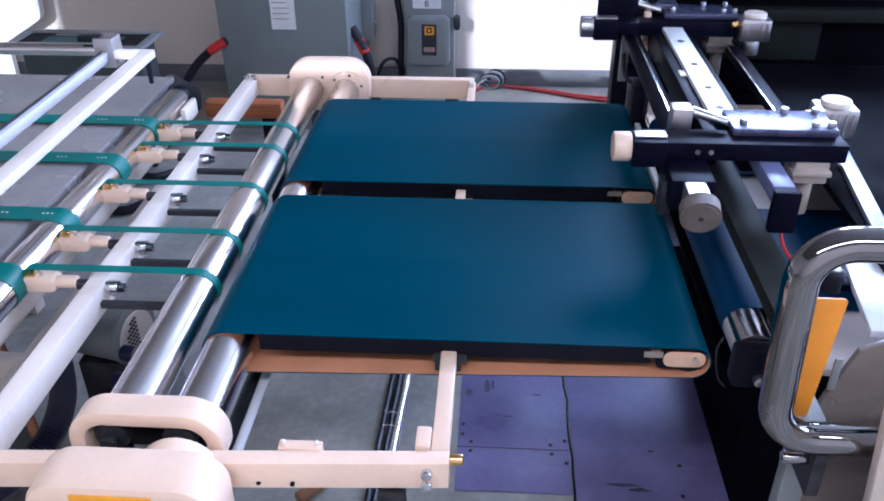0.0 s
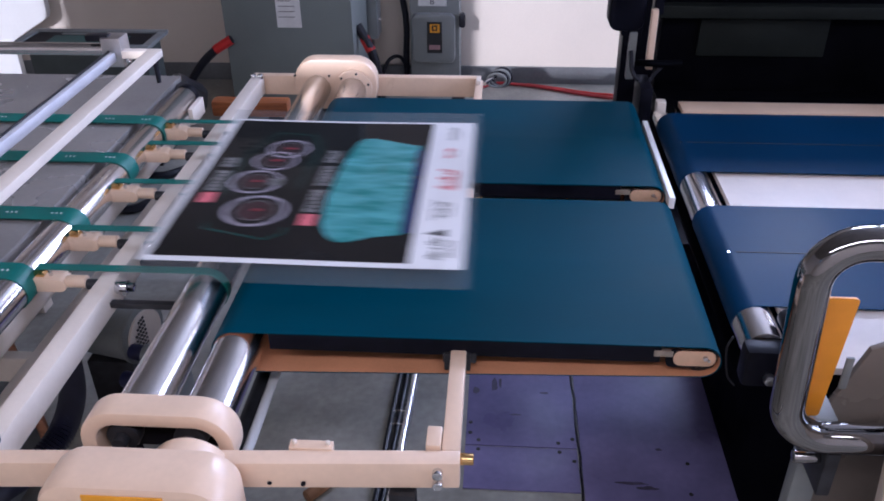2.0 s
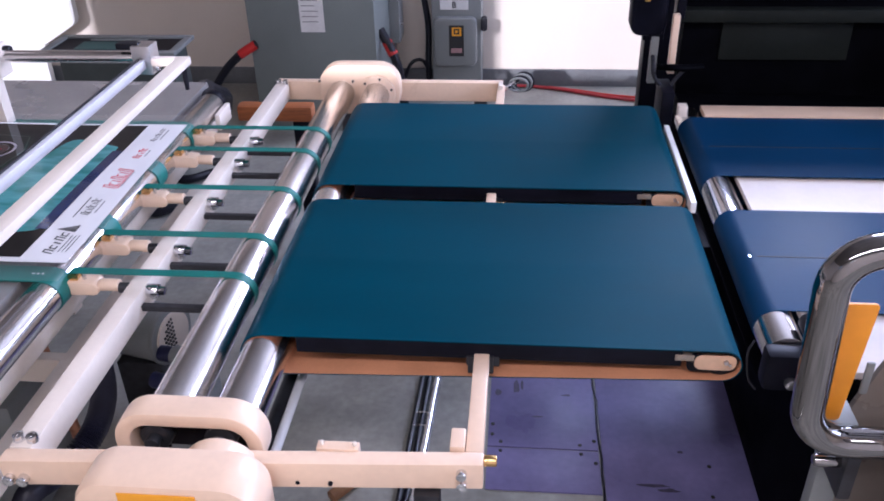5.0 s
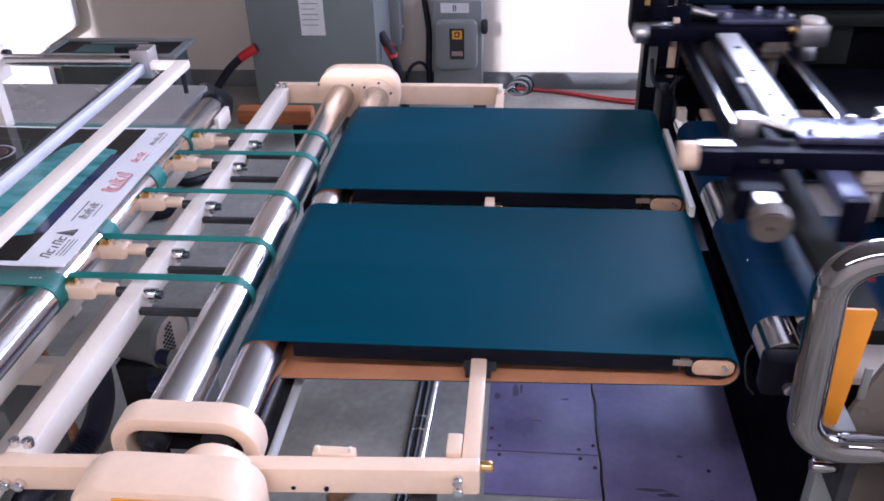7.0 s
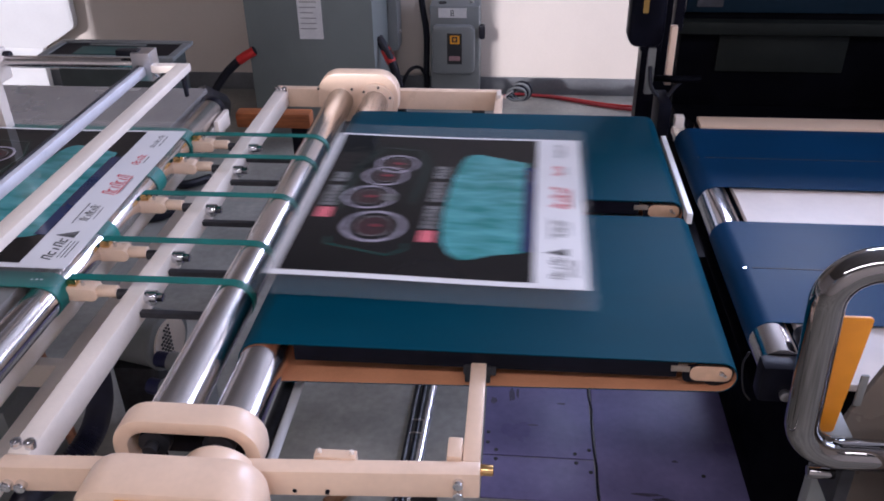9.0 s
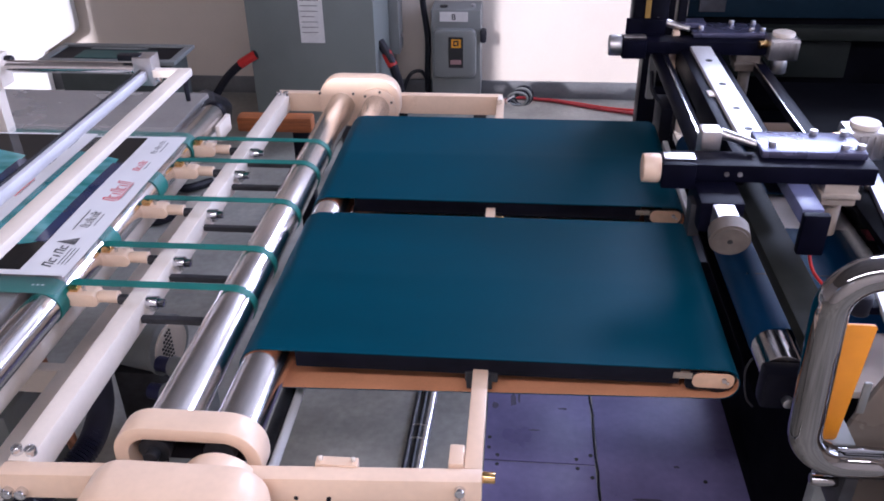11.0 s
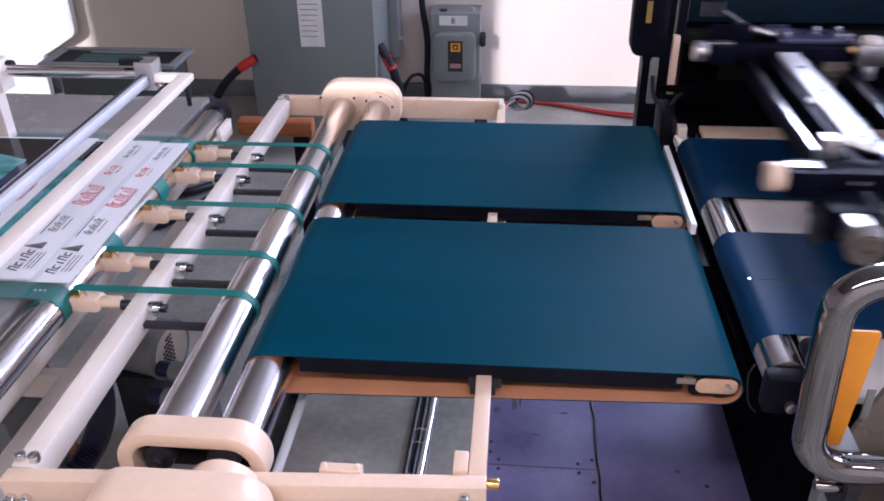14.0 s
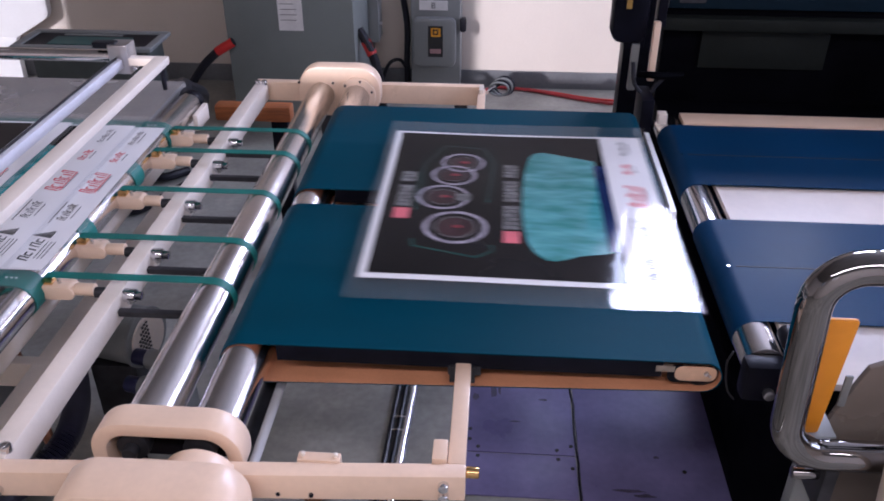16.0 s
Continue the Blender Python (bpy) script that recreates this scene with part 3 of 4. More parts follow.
def carriage():
    """The printing carriage; its origin is at the far end of its stroke to the conveyor."""
    t = thing("printing_carriage", "black and silver squeegee carriage with knurled knobs and air cylinders", "machine part")
    pale_foot = material("pale_foot_metal", (0.44, 0.37, 0.30), 0.4, 0.2, vary=0.12, scale=25)
    arm_blue = material("blue_grey_paint", (0.16, 0.17, 0.30), 0.4, vary=0.12, scale=12)
    dark, plate = material("navy_black_anodised", (0.004, 0.004, 0.011), 0.45, vary=0.3, scale=10, spec=0.05), material("navy_plate", (0.10, 0.10, 0.17), 0.28, 0.5, vary=0.12, scale=12)
    # long bars across the belts
    part("white_rail", box(0.920, 0.974, 0.53, 1.17, 1.0355, 1.047, 0.002), material("pale_aluminium", (0.92, 0.91, 0.92), 0.4, 0.1, vary=0.06, scale=20), t, "bright drilled aluminium rail")
    for y in (0.58, 0.70, 0.86, 1.04):
        part("rail_hole", rod((0.947, y, 1.0450), (0.947, y, 1.0478), 0.009, 12), INK, t)
    part("beam", box(0.895, 0.921, 0.45, 1.24, 0.975, 1.035, 0.003), dark, t)
    part("beam", box(0.973, 1.0, 0.45, 1.24, 0.96, 1.03, 0.003), dark, t)
    part("tube", rod((0.85, 0.45, 1.0), (0.85, 1.22, 1.0), 0.022, 20), dark, t)
    # Bright strip laid on the dark tube in place of its highlight line
    part("tube_highlight_bar", box(0.846, 0.852, 0.5, 1.2, 1.021, 1.026, 0.001), STEEL, t)
    part("rear_beam", box(1.10, 1.13, 0.5, 1.24, 0.975, 1.0, 0.003), dark, t)
    part("rear_edge", box(1.095, 1.099, 0.55, 1.2, 1.0, 1.004, 0.001), STEEL, t)
    part("squeegee_holder", box(0.935, 1.0, 0.0, 1.05, 0.885, 0.915, 0.004), material("olive_steel", (0.018, 0.019, 0.016), 0.55, spec=0.06), t)
    part("squeegee", box(0.955, 0.97, 0.02, 1.0, 0.872, 0.886, 0.002), RUBBER, t)
    for y, far, yc in ((0.40, False, 0.10), (1.20, True, -0.06)):
        part("end_arm", box(0.76, 1.14, y - 0.035, y + 0.035, 1.022, 1.058, 0.004), dark, t)
        top = part("top_plate", box(0.93, 1.13, y + 0.0, y + 0.105, 1.0585, 1.074, 0.005), plate, t, "dark blue machined plate")
        for x, yy in ((0.955, y + 0.03), (1.05, y + 0.09), (1.11, y + 0.09), (1.09, y + 0.02), (1.12, y + 0.02)):
            part("screw", screw((x, yy, 1.074), (0, 0, 1), 0.008), ALU, top)
        knob = rod((0.70, y - 0.02, 1.042), (0.735, y - 0.02, 1.042), 0.029, 32, bevel=0.004)
        part("knob", knob, CREAM if not far else ALU, t, "knurled round knob")
        part("knob_block", box(0.735, 0.80, y - 0.05, y + 0.012, 1.012, 1.064, 0.004), dark, t)
        part("knob_plate", box(0.74, 0.80, y - 0.03, y + 0.0, 1.0645, 1.068, 0.001), ALU, t)
        cyl = part("air_cylinder", box(1.125, 1.205, y + yc, y + yc + 0.07, 1.015, 1.075, 0.008), ALU, t, "ribbed aluminium air cylinder")
        part("cylinder_cap", rod((1.165, y + yc + 0.035, 1.075), (1.165, y + yc + 0.035, 1.087), 0.030, 24, bevel=0.003), WHITE, cyl)
        for k in range(5):
            part("rib", box(1.133 + 0.0145 * k, 1.140 + 0.0145 * k, y + yc - 0.0035, y + yc, 1.023, 1.068, 0.001), ALU, cyl)
        part("fitting", rod((1.10, y + yc + 0.02, 1.055), (1.125, y + yc + 0.03, 1.055), 0.011, 14, bevel=0.002), BRASS, cyl)
        part("cylinder_foot", rod((1.165, y + yc + 0.03, 0.975), (1.165, y + yc + 0.03, 1.015), 0.022, 20, bevel=0.003), ALU, t)
        foot = DULL if far else pale_foot
        part("cylinder_foot", box(1.05, 1.115, y - 0.03, y + 0.03, 0.975, 1.0215, 0.004), foot, t)
        part("foot_collar", box(1.045, 1.12, y - 0.036, y + 0.036, 0.992, 1.002, 0.002), foot, t)
        part("foot_rod", rod((1.085, y, 0.90), (1.085, y, 0.975), 0.016, 16), foot, t)
        part("clamp", box(0.820, 0.860, y + 0.04, y + 0.085, 1.03, 1.095, 0.005), ALU, t)
        part("lever", rod((0.86, y + 0.06, 1.085), (0.925, y + 0.03, 1.075), 0.011, 14, r2=0.008), ALU, t, "clamp lever")
    part("far_plate", box(0.90, 0.97, 1.236, 1.29, 1.075, 1.09, 0.003), plate, t)
    part("far_cover", box(0.75, 0.86, 1.236, 1.248, 1.03, 1.10, 0.003), dark, t)
    part("far_wire", rod((0.84, 1.25, 1.10), (0.79, 1.29, 1.125), 0.003, 8), CHROME, t)
    knob = part("near_knob", rod((0.838, 0.188, 0.993), (0.840, 0.216, 1.0), 0.036, 32), DULL, t, "large round adjusting knob")
    part("knob_face", rod((0.8378, 0.185, 0.9922), (0.838, 0.188, 0.993), 0.031, 32), DULL, knob)
    part("knob_hole", rod((0.8377, 0.1843, 0.992), (0.8378, 0.185, 0.9922), 0.005, 12), INK, knob)
    part("near_knob_block", box(0.82, 0.86, 0.217, 0.275, 0.972, 1.0215, 0.004), ALU, t)
    part("link", box(0.80, 0.88, 0.276, 0.40, 0.96, 1.0215, 0.004), dark, t)
    part("hanger", box(0.79, 0.812, 0.31, 0.35, 0.93, 1.0, 0.003), DARKSTEEL, t)
    part("guide_tab", box(0.905, 0.921, 0.80, 0.835, 1.0355, 1.040, 0.001), WHITE, t)
    part("near_arm", box(0.978, 1.020, 0.263, 0.43, 0.99, 1.0215, 0.006), arm_blue, t, "blue-grey arm with an open square end")
    part("near_arm_end", box(0.978, 1.026, 0.243, 0.262, 0.935, 1.018, 0.004), dark, t)
    part("hose", tube(smooth_path([(1.03, 0.36, 0.96), (1.02, 0.27, 0.90), (1.04, 0.2, 0.88)]), 0.003), RED, t, "red pneumatic hose")
    for x in (0.86, 0.885):
        part("mark", rod((x, 0.3645, 1.04), (x, 0.3625, 1.04), 0.005, 10), ALU, t)
    part("screen_carrier", box(1.14, 1.95, 0.16, 1.16, 0.936, 0.952, 0.004), PITCH, t, "black screen carrier plate")
    for x, y in ((1.19, 0.22), (1.30, 0.20), (1.19, 0.50), (1.34, 0.46)):
        part("screw", screw((x, y, 0.952), (0, 0, 1), 0.009), ALU, t)
    rail = box(1.175, 1.205, 0.22, 0.60, 0.9525, 0.965, 0.002)
    for v in rail.verts:
        v.co.x += 0.13 * (v.co.y - 0.40)
    part("carrier_rail", rail, material("grey_lavender_metal", (0.42, 0.42, 0.50), 0.35, 0.4, vary=0.12, scale=20), t, "pale grey rail on the carrier plate")
    tray = slab([(1.092, 0.913), (1.32, 0.913), (1.32, 0.927), (1.092, 0.927)], -0.04, 0.165, 0.003)
    for v in tray.verts:
        v.co.x -= 0.14 * (0.165 - v.co.y)
    part("flood_tray", tray, material("white_tray", (0.82, 0.82, 0.84), 0.3, vary=0.05), t, "bright white tray")
    part("tray_bar", box(1.10, 1.32, 0.185, 0.205, 0.915, 0.935, 0.003), WHITE, t)
    part("tray_hanger", box(1.145, 1.165, 0.10, 0.30, 0.928, 0.9355, 0.002), dark, t)
    fitting = part("hose_fitting", rod((1.055, 0.115, 0.90), (1.055, 0.115, 0.94), 0.020, 20, bevel=0.004), RUBBER, t, "black hose fitting")
    part("fitting_ring", rod((1.055, 0.115, 0.94), (1.055, 0.115, 0.945), 0.012, 16, bevel=0.002), ALU, fitting)
    part("fitting_arm", box(1.045, 1.14, 0.10, 0.13, 0.905, 0.92, 0.003), dark, t)
    return t


CARRIAGE = carriage()


# floor plates, conduit and cables


SCUFF = material("dark_scuff", (0.07, 0.06, 0.11), 0.6, vary=0.3, scale=80)


def floor_plates():
    for x0, x1, y0, y1 in ((0.388, 0.703, 0.450, 0.607), (0.388, 0.703, 0.612, 1.9), (0.712, 1.75, 0.40, 1.9)):
        p = part("floor_plate", box(x0, x1, y0, y1, 0.0, 0.005, 0.0015), PLATE)
        tagged(p, "blue-grey painted steel plate screwed to the floor", "floor plate", "plates on the floor", kind="structure")
    for x, y in ((0.425, 0.630), (0.425, 0.594), (0.651, 0.629), (0.653, 0.594), (0.692, 0.647), (0.692, 0.561), (0.400, 0.701), (0.400, 0.659), (1.002, 0.570), (0.992, 0.46)):
        p = part("floor_screw", rod((x, y, 0.004), (x, y, 0.0062), 0.006, 10), INK)
        tagged(p, "small dark screw head in the floor plate", "screw", "screws in the floor plates")
    rnd = random.Random(4)
    for x, y, w, h in ((0.467, 0.872, 0.012, 0.035), (0.412, 0.842, 0.010, 0.020), (0.485, 0.88, 0.006, 0.03), (0.62, 0.84, 0.018, 0.005), (0.53, 0.74, 0.022, 0.004), (0.93, 0.62, 0.012, 0.006), (0.84, 0.49, 0.05, 0.006), (0.88, 0.475, 0.03, 0.008)):
        out = [(x + w * math.cos(a) * rnd.uniform(0.6, 1.1), y + h * math.sin(a) * rnd.uniform(0.6, 1.1)) for a in (2 * math.pi * k / 12 for k in range(12))]
        bm = bmesh.new()
        bm.faces.new([bm.verts.new((px, py, 0.0056)) for px, py in out])
        tagged(part("floor_scuff", bm, SCUFF), "dark scuff mark on the painted floor plate", "scuff mark", "scuffs on the floor plates", kind="structure")
    pts = [(0.7075 + rnd.uniform(-0.004, 0.004), -0.5 + 0.06 * k, 0.0055) for k in range(38)]
    tagged(part("floor_cable", tube(pts, 0.0035, 6), RUBBER), "thin black cable in the joint of the floor plates", "cable")


floor_plates()


def conduit():
    t = thing("conduit", "bright steel conduit with black cables tied along it on the floor", "conduit")
    part("pipe", rod((0.165, -0.8, 0.03), (0.243, 1.5, 0.03), 0.0135, 16), material("bright_conduit", (0.86, 0.86, 0.87), 0.25, 0.8, vary=0.05), t, "bright steel pipe")
    for k, dx in enumerate((-0.030, -0.048, -0.040)):
        pts = [(0.165 + dx + 0.078 * (y + 0.8) / 2.3 + 0.006 * math.sin(3 * y + k), y, 0.018 + 0.014 * (k == 2)) for y in (-0.8 + 0.1 * j for j in range(24))]
        part("cable", tube(pts, 0.009, 8), RUBBER, t, "black cable")
    for y in (0.70, 0.645, 0.3):
        x = 0.190 + 0.078 * (y - 0.0) / 2.3
        pts = [(x - 0.022 + 0.030 * math.cos(a), y, 0.026 + 0.016 * math.sin(a)) for a in (2 * math.pi * k / 20 for k in range(21))]
        part("cable_tie", tube(pts, 0.0014, 6), WHITE, t, "white cable tie")
    return t


conduit()


def under_table():
    t = thing("fan_motor", "grey fan motor with a perforated end under the table", "motor")
    part("body", rod((-0.68, 0.70, 0.33), (-0.515, 0.66, 0.33), 0.083, 32, bevel=0.006), BOXGREY, t)
    part("end_ring", rod((-0.515, 0.66, 0.33), (-0.50, 0.656, 0.33), 0.088, 32, bevel=0.004), BOXGREY, t, "pale rim")
    grill = part("grille", rod((-0.50, 0.656, 0.33), (-0.494, 0.6545, 0.33), 0.068, 32), WHITE, t, "pale perforated grille")
    for i in range(-4, 5):
        for j in range(-4, 5):
            if i * i + j * j < 21:
                y, z = 0.655 + 0.0135 * i, 0.33 + 0.0135 * j
                part("hole", rod((-0.4945, y, z), (-0.492, y - 0.0005, z), 0.0042, 6), INK, grill)
    part("foot", box(-0.66, -0.53, 0.61, 0.75, 0.0, 0.26, 0.004), DARKSTEEL, t)
    v = thing("valve_block", "grey and navy air valves on a bracket under the rollers", "valve")
    for y, z in ((0.56, 0.335), (0.49, 0.30)):
        part("valve", rod((-0.46, y, z), (-0.36, y - 0.02, z), 0.028, 20, bevel=0.004), BOXGREY, v)
        part("cap", rod((-0.50, y + 0.008, z), (-0.46, y, z), 0.022, 18, bevel=0.004), material("navy_cap", (0.01, 0.012, 0.05), 0.4), v, "navy cap")
    part("bracket", box(-0.44, -0.36, 0.40, 0.60, 0.0, 0.27, 0.004), BOXGREY, v)
    pts = smooth_path([(-0.70, 0.52, 0.30), (-0.62, 0.47, 0.42), (-0.560, 0.385, 0.45), (-0.508, 0.285, 0.43), (-0.492, 0.18, 0.41), (-0.53, 0.10, 0.38), (-0.62, 0.08, 0.31), (-0.72, 0.12, 0.12), (-0.78, 0.2, 0.02)], 24)
    tagged(part("corrugated_hose", tube(pts, 0.030, 14, ridged=0.26), material("navy_rubber", (0.016, 0.016, 0.034), 0.32, vary=0.2, scale=20)), "black corrugated hose looping under the white bar", "hose")
    p = part("copper_pipe", tube(smooth_path([(-0.70, 0.42, 0.0), (-0.70, 0.40, 0.3), (-0.74, 0.44, 0.46), (-0.80, 0.5, 0.5)]), 0.014), material("copper", (0.55, 0.25, 0.14), 0.35, 0.6, vary=0.2, scale=30))
    tagged(p, "dull copper pipe rising under the table", "pipe")
    tagged(part("control_box", box(-0.95, -0.78, 0.30, 0.52, 0.0, 0.36, 0.008), BOXGREY), "grey metal control box on the floor", "box")
    tagged(part("dark_pad", box(-0.62, -0.40, 0.36, 0.58, 0.0, 0.02, 0.004), BLACK), "flat black rubber pad on the floor", "pad")
    w = part("wooden_peg", rod((0.075, 0.50, 0.018), (-0.02, 0.38, 0.018), 0.018, 12, bevel=0.004), material("brown_wood", (0.30, 0.15, 0.07), 0.6, vary=0.3, scale=20))
    tagged(w, "short brown wooden peg lying on the floor", "peg")
    o = part("orange_block", box(-0.560, -0.285, 1.6, 1.66, 0.575, 0.632, 0.010), material("orange_wood", (0.36, 0.11, 0.03), 0.55, vary=0.25, scale=10, stretch=(1, 8, 8)))
    tagged(o, "orange-brown wooden block behind the conveyor", "block")
    s = part("block_stand", box(-0.36, -0.30, 1.605, 1.655, 0.0, 0.575, 0.004), BLACK)
    tagged(s, "black steel stand under the wooden block", "stand")


under_table()

# along the wall


def cabinet():
    t = thing("electrical_cabinet", "tall grey-green steel electrical cabinet against the wall", "cabinet")
    part("body", box(-0.895, -0.26, 2.85, 3.52, 0.0, 1.9, 0.006), CABGREY, t)
    paper = part("notice", box(-0.628, -0.508, 2.8475, 2.849, 0.525, 0.86, 0), PAPER, t, "white printed notice sheet")
    rnd = random.Random(2)
    for k in range(11):
        z = 0.835 - 0.026 * k
        part("text_line", box(-0.617, -0.617 + rnd.uniform(0.05, 0.1), 2.8463, 2.847, z, z + 0.0035, 0), GREYPLATE, paper)
    part("hinge_box", box(-0.259, -0.205, 3.30, 3.45, 0.33, 1.2, 0.004), BOXGREY, t)
    part("bolt", screw((-0.205, 3.36, 0.42), (1, 0, 0), 0.010), ALU, t)
    return t


cabinet()


def safety_switch():
    t = thing("safety_switch", "grey wall safety switch with a raised cover and side lever", "electrical switch")
    part("body", box(-0.036, 0.235, 3.36, 3.558, 0.05, 0.56, 0.008), BOXGREY, t)
    cover = part("cover", slab(stadium(0.095, 0.33, 0.235, 0.27, 0.035), 3.31, 3.36, 0.014), BOXGREY, t, "raised grey cover")
    part("nameplate", box(0.062, 0.142, 3.307, 3.3095, 0.255, 0.425, 0.0), INK, cover, "black nameplate")
    part("emblem", box(0.078, 0.130, 3.3045, 3.3068, 0.368, 0.414, 0.0), YELLOW, cover, "yellow square emblem")
    part("emblem_mark", box(0.088, 0.118, 3.303, 3.3043, 0.378, 0.408, 0.0), INK, cover)
    part("emblem_core", box(0.096, 0.110, 3.3018, 3.3028, 0.386, 0.40, 0.0), YELLOW, cover)
    part("plate_text", box(0.072, 0.132, 3.3045, 3.3068, 0.275, 0.30, 0.0), material("red_grey_print", (0.35, 0.2, 0.2), 0.6), cover)
    part("lever", slab(stadium(0.25, 0.425, 0.035, 0.075, 0.015), 3.33, 3.37, 0.004), RUBBER, t, "black side lever")
    tag = part("tag", box(0.012, 0.165, 3.355, 3.3595, 0.497, 0.548, 0.0), PAPER, t, "white paper tag with a handwritten letter")
    curve = bpy.data.curves.new("letter", "FONT")
    curve.body, curve.size, curve.extrude = "B", 0.045, 0.0004
    tmp = new("letter", curve)
    dg = bpy.context.evaluated_depsgraph_get()
    me = bpy.data.meshes.new_from_object(tmp.evaluated_get(dg))
    bpy.data.objects.remove(tmp)
    me.materials.clear()
    me.materials.append(INK)
    letter = new("letter", me)
    letter.parent = tag
    letter.matrix_local = pose(0.075, 3.354, 0.507, 90, 0, 0)
    part("knockout", rod((0.03, 3.42, 0.56), (0.03, 3.42, 0.566), 0.022, 20), INK, t)
    part("top_bolt", screw((0.19, 3.43, 0.56), (0, 0, 1), 0.012), ALU, t)
    part("foot", box(0.0, 0.2, 3.4, 3.55, 0.0, 0.05, 0.003), DARKSTEEL, t)
    return t


safety_switch()


def wall_cables():
    def cable(name, pts, r, mat, label, taped=None, n=10):
        t = thing(name, label, "cable")
        part("sheath", tube(smooth_path(pts), r, n), mat, t)
        if taped:
            part("tape", tube(smooth_path(taped), r * 1.1, n), RED, t, "red tape")
    cable("power_cable", [(-0.86, 2.83, 0.47), (-0.93, 2.82, 0.43), (-1.03, 2.8, 0.34), (-1.12, 2.76, 0.2), (-1.17, 2.7, 0.04), (-1.25, 2.6, 0.025)], 0.021, RUBBER, "thick black cable with red tape leaving the grey cabinet", [(-0.862, 2.829, 0.468), (-0.90, 2.822, 0.447), (-0.945, 2.818, 0.42)])
    cable("power_cable", [(-0.26, 2.98, 0.50), (-0.235, 2.97, 0.46), (-0.19, 2.95, 0.38), (-0.16, 2.95, 0.25), (-0.15, 3.0, 0.03)], 0.024, RUBBER, "thick black cable with red tape leaving the grey cabinet", [(-0.225, 2.968, 0.443), (-0.19, 2.95, 0.38)])
    cable("wall_cable", [(-0.10, 3.5, 1.6), (-0.095, 3.42, 1.0), (-0.085, 3.40, 0.62), (-0.06, 3.40, 0.40), (-0.065, 3.40, 0.2), (-0.07, 3.45, 0.02)], 0.017, RUBBER, "black cable running down the wall beside the switch")
    cable("loop_cable", [(-0.06, 3.42, 0.12), (-0.10, 3.4, 0.20), (-0.16, 3.38, 0.19), (-0.20, 3.36, 0.10), (-0.21, 3.34, 0.01)], 0.010, RUBBER, "thin black cable looping to the floor")
    cable("red_cable", [(0.32, 3.40, 0.012), (0.43, 3.51, 0.012), (0.56, 3.50, 0.012), (0.70, 3.46, 0.012), (0.95, 3.35, 0.012), (1.2, 3.29, 0.012), (1.6, 3.3, 0.012)], 0.009, material("red_sheath", (0.38, 0.025, 0.03), 0.5), "red cable lying along the floor by the wall")
    cable("red_cable", [(0.62, 3.50, 0.012), (0.80, 3.44, 0.012), (1.0, 3.37, 0.012), (1.3, 3.33, 0.012)], 0.007, RED, "red cable lying along the floor by the wall")
    cable("floor_lead", [(-1.25, 1.95, 0.02), (-1.1, 1.9, 0.02), (-1.0, 2.0, 0.03), (-0.95, 2.15, 0.02)], 0.020, RUBBER, "thick black lead lying on the floor")
    cable("floor_lead", [(-1.3, 2.4, 0.02), (-1.2, 2.25, 0.04), (-1.08, 2.2, 0.03), (-0.98, 2.3, 0.02)], 0.020, RUBBER, "thick black lead lying on the floor")
    cable("cable_bundle", [(-1.0, 2.65, 0.20), (-0.86, 2.3, 0.40), (-0.74, 1.85, 0.60), (-0.62, 1.5, 0.74), (-0.52, 1.26, 0.80), (-0.48, 1.2, 0.81)], 0.030, RUBBER, "thick black cable bundle running to the table roller")
    t = thing("coiled_cable", "small coil of black cable hung on the conveyor end", "cable")
    for k in range(4):
        pts = [(0.448 + 0.006 * k + 0.03 * math.cos(a), 1.42 + 0.01 * k, 0.79 + (0.022 + 0.003 * k) * math.sin(a)) for a in (2 * math.pi * j / 24 for j in range(25))]
        part("turn", tube(pts, 0.004, 6), RUBBER if k % 2 else BOXGREY, t)
    part("hook", rod((0.412, 1.36, 0.80), (0.445, 1.43, 0.80), 0.006, 10), CHROME, t)


wall_cables()


def screen_cart():
    t = thing("screen_cart", "dark printing screen in a pale frame on a cart", "printing screen")
    x0, x1, y0, y1, z = -1.69, -1.06, 2.30, 2.56, 0.58
    for a in ((x0, x1, y1 - 0.035, y1), (x0, x1, y0, y0 + 0.035), (x0, x0 + 0.035, y0 + 0.035, y1 - 0.035), (x1 - 0.035, x1, y0 + 0.035, y1 - 0.035)):
        part("frame_bar", box(*a, z, z + 0.018, 0.003), BOXGREY, t)
    part("mesh", box(x0 + 0.035, x1 - 0.035, y0 + 0.035, y1 - 0.035, z + 0.004, z + 0.010, 0), BLACK, t, "dark screen mesh")
    part("stencil", box(x0 + 0.14, x1 - 0.14, y0 + 0.06, y1 - 0.09, z + 0.0105, z + 0.0135, 0), material("stencil_green", (0.02, 0.09, 0.085), 0.4), t, "dull green stencil")
    part("ink_smear", box(x0 + 0.16, x1 - 0.2, y1 - 0.07, y1 - 0.05, z + 0.0105, z + 0.0135, 0), BOXGREY, t)
    for x in (x0 + 0.12, x1 - 0.08):
        for y in (y0 + 0.08, y1 - 0.08):
            part("leg", box(x - 0.015, x + 0.015, y - 0.015, y + 0.015, 0, 0.06, 0.003), DARKSTEEL, t)
    part("cart_body", box(x0 + 0.07, x1 - 0.03, y0 + 0.04, y1 - 0.04, 0.05, z, 0.004), material("dark_green_grey", (0.05, 0.06, 0.055), 0.5), t, "dark grey-green cart side")
    return t


screen_cart()


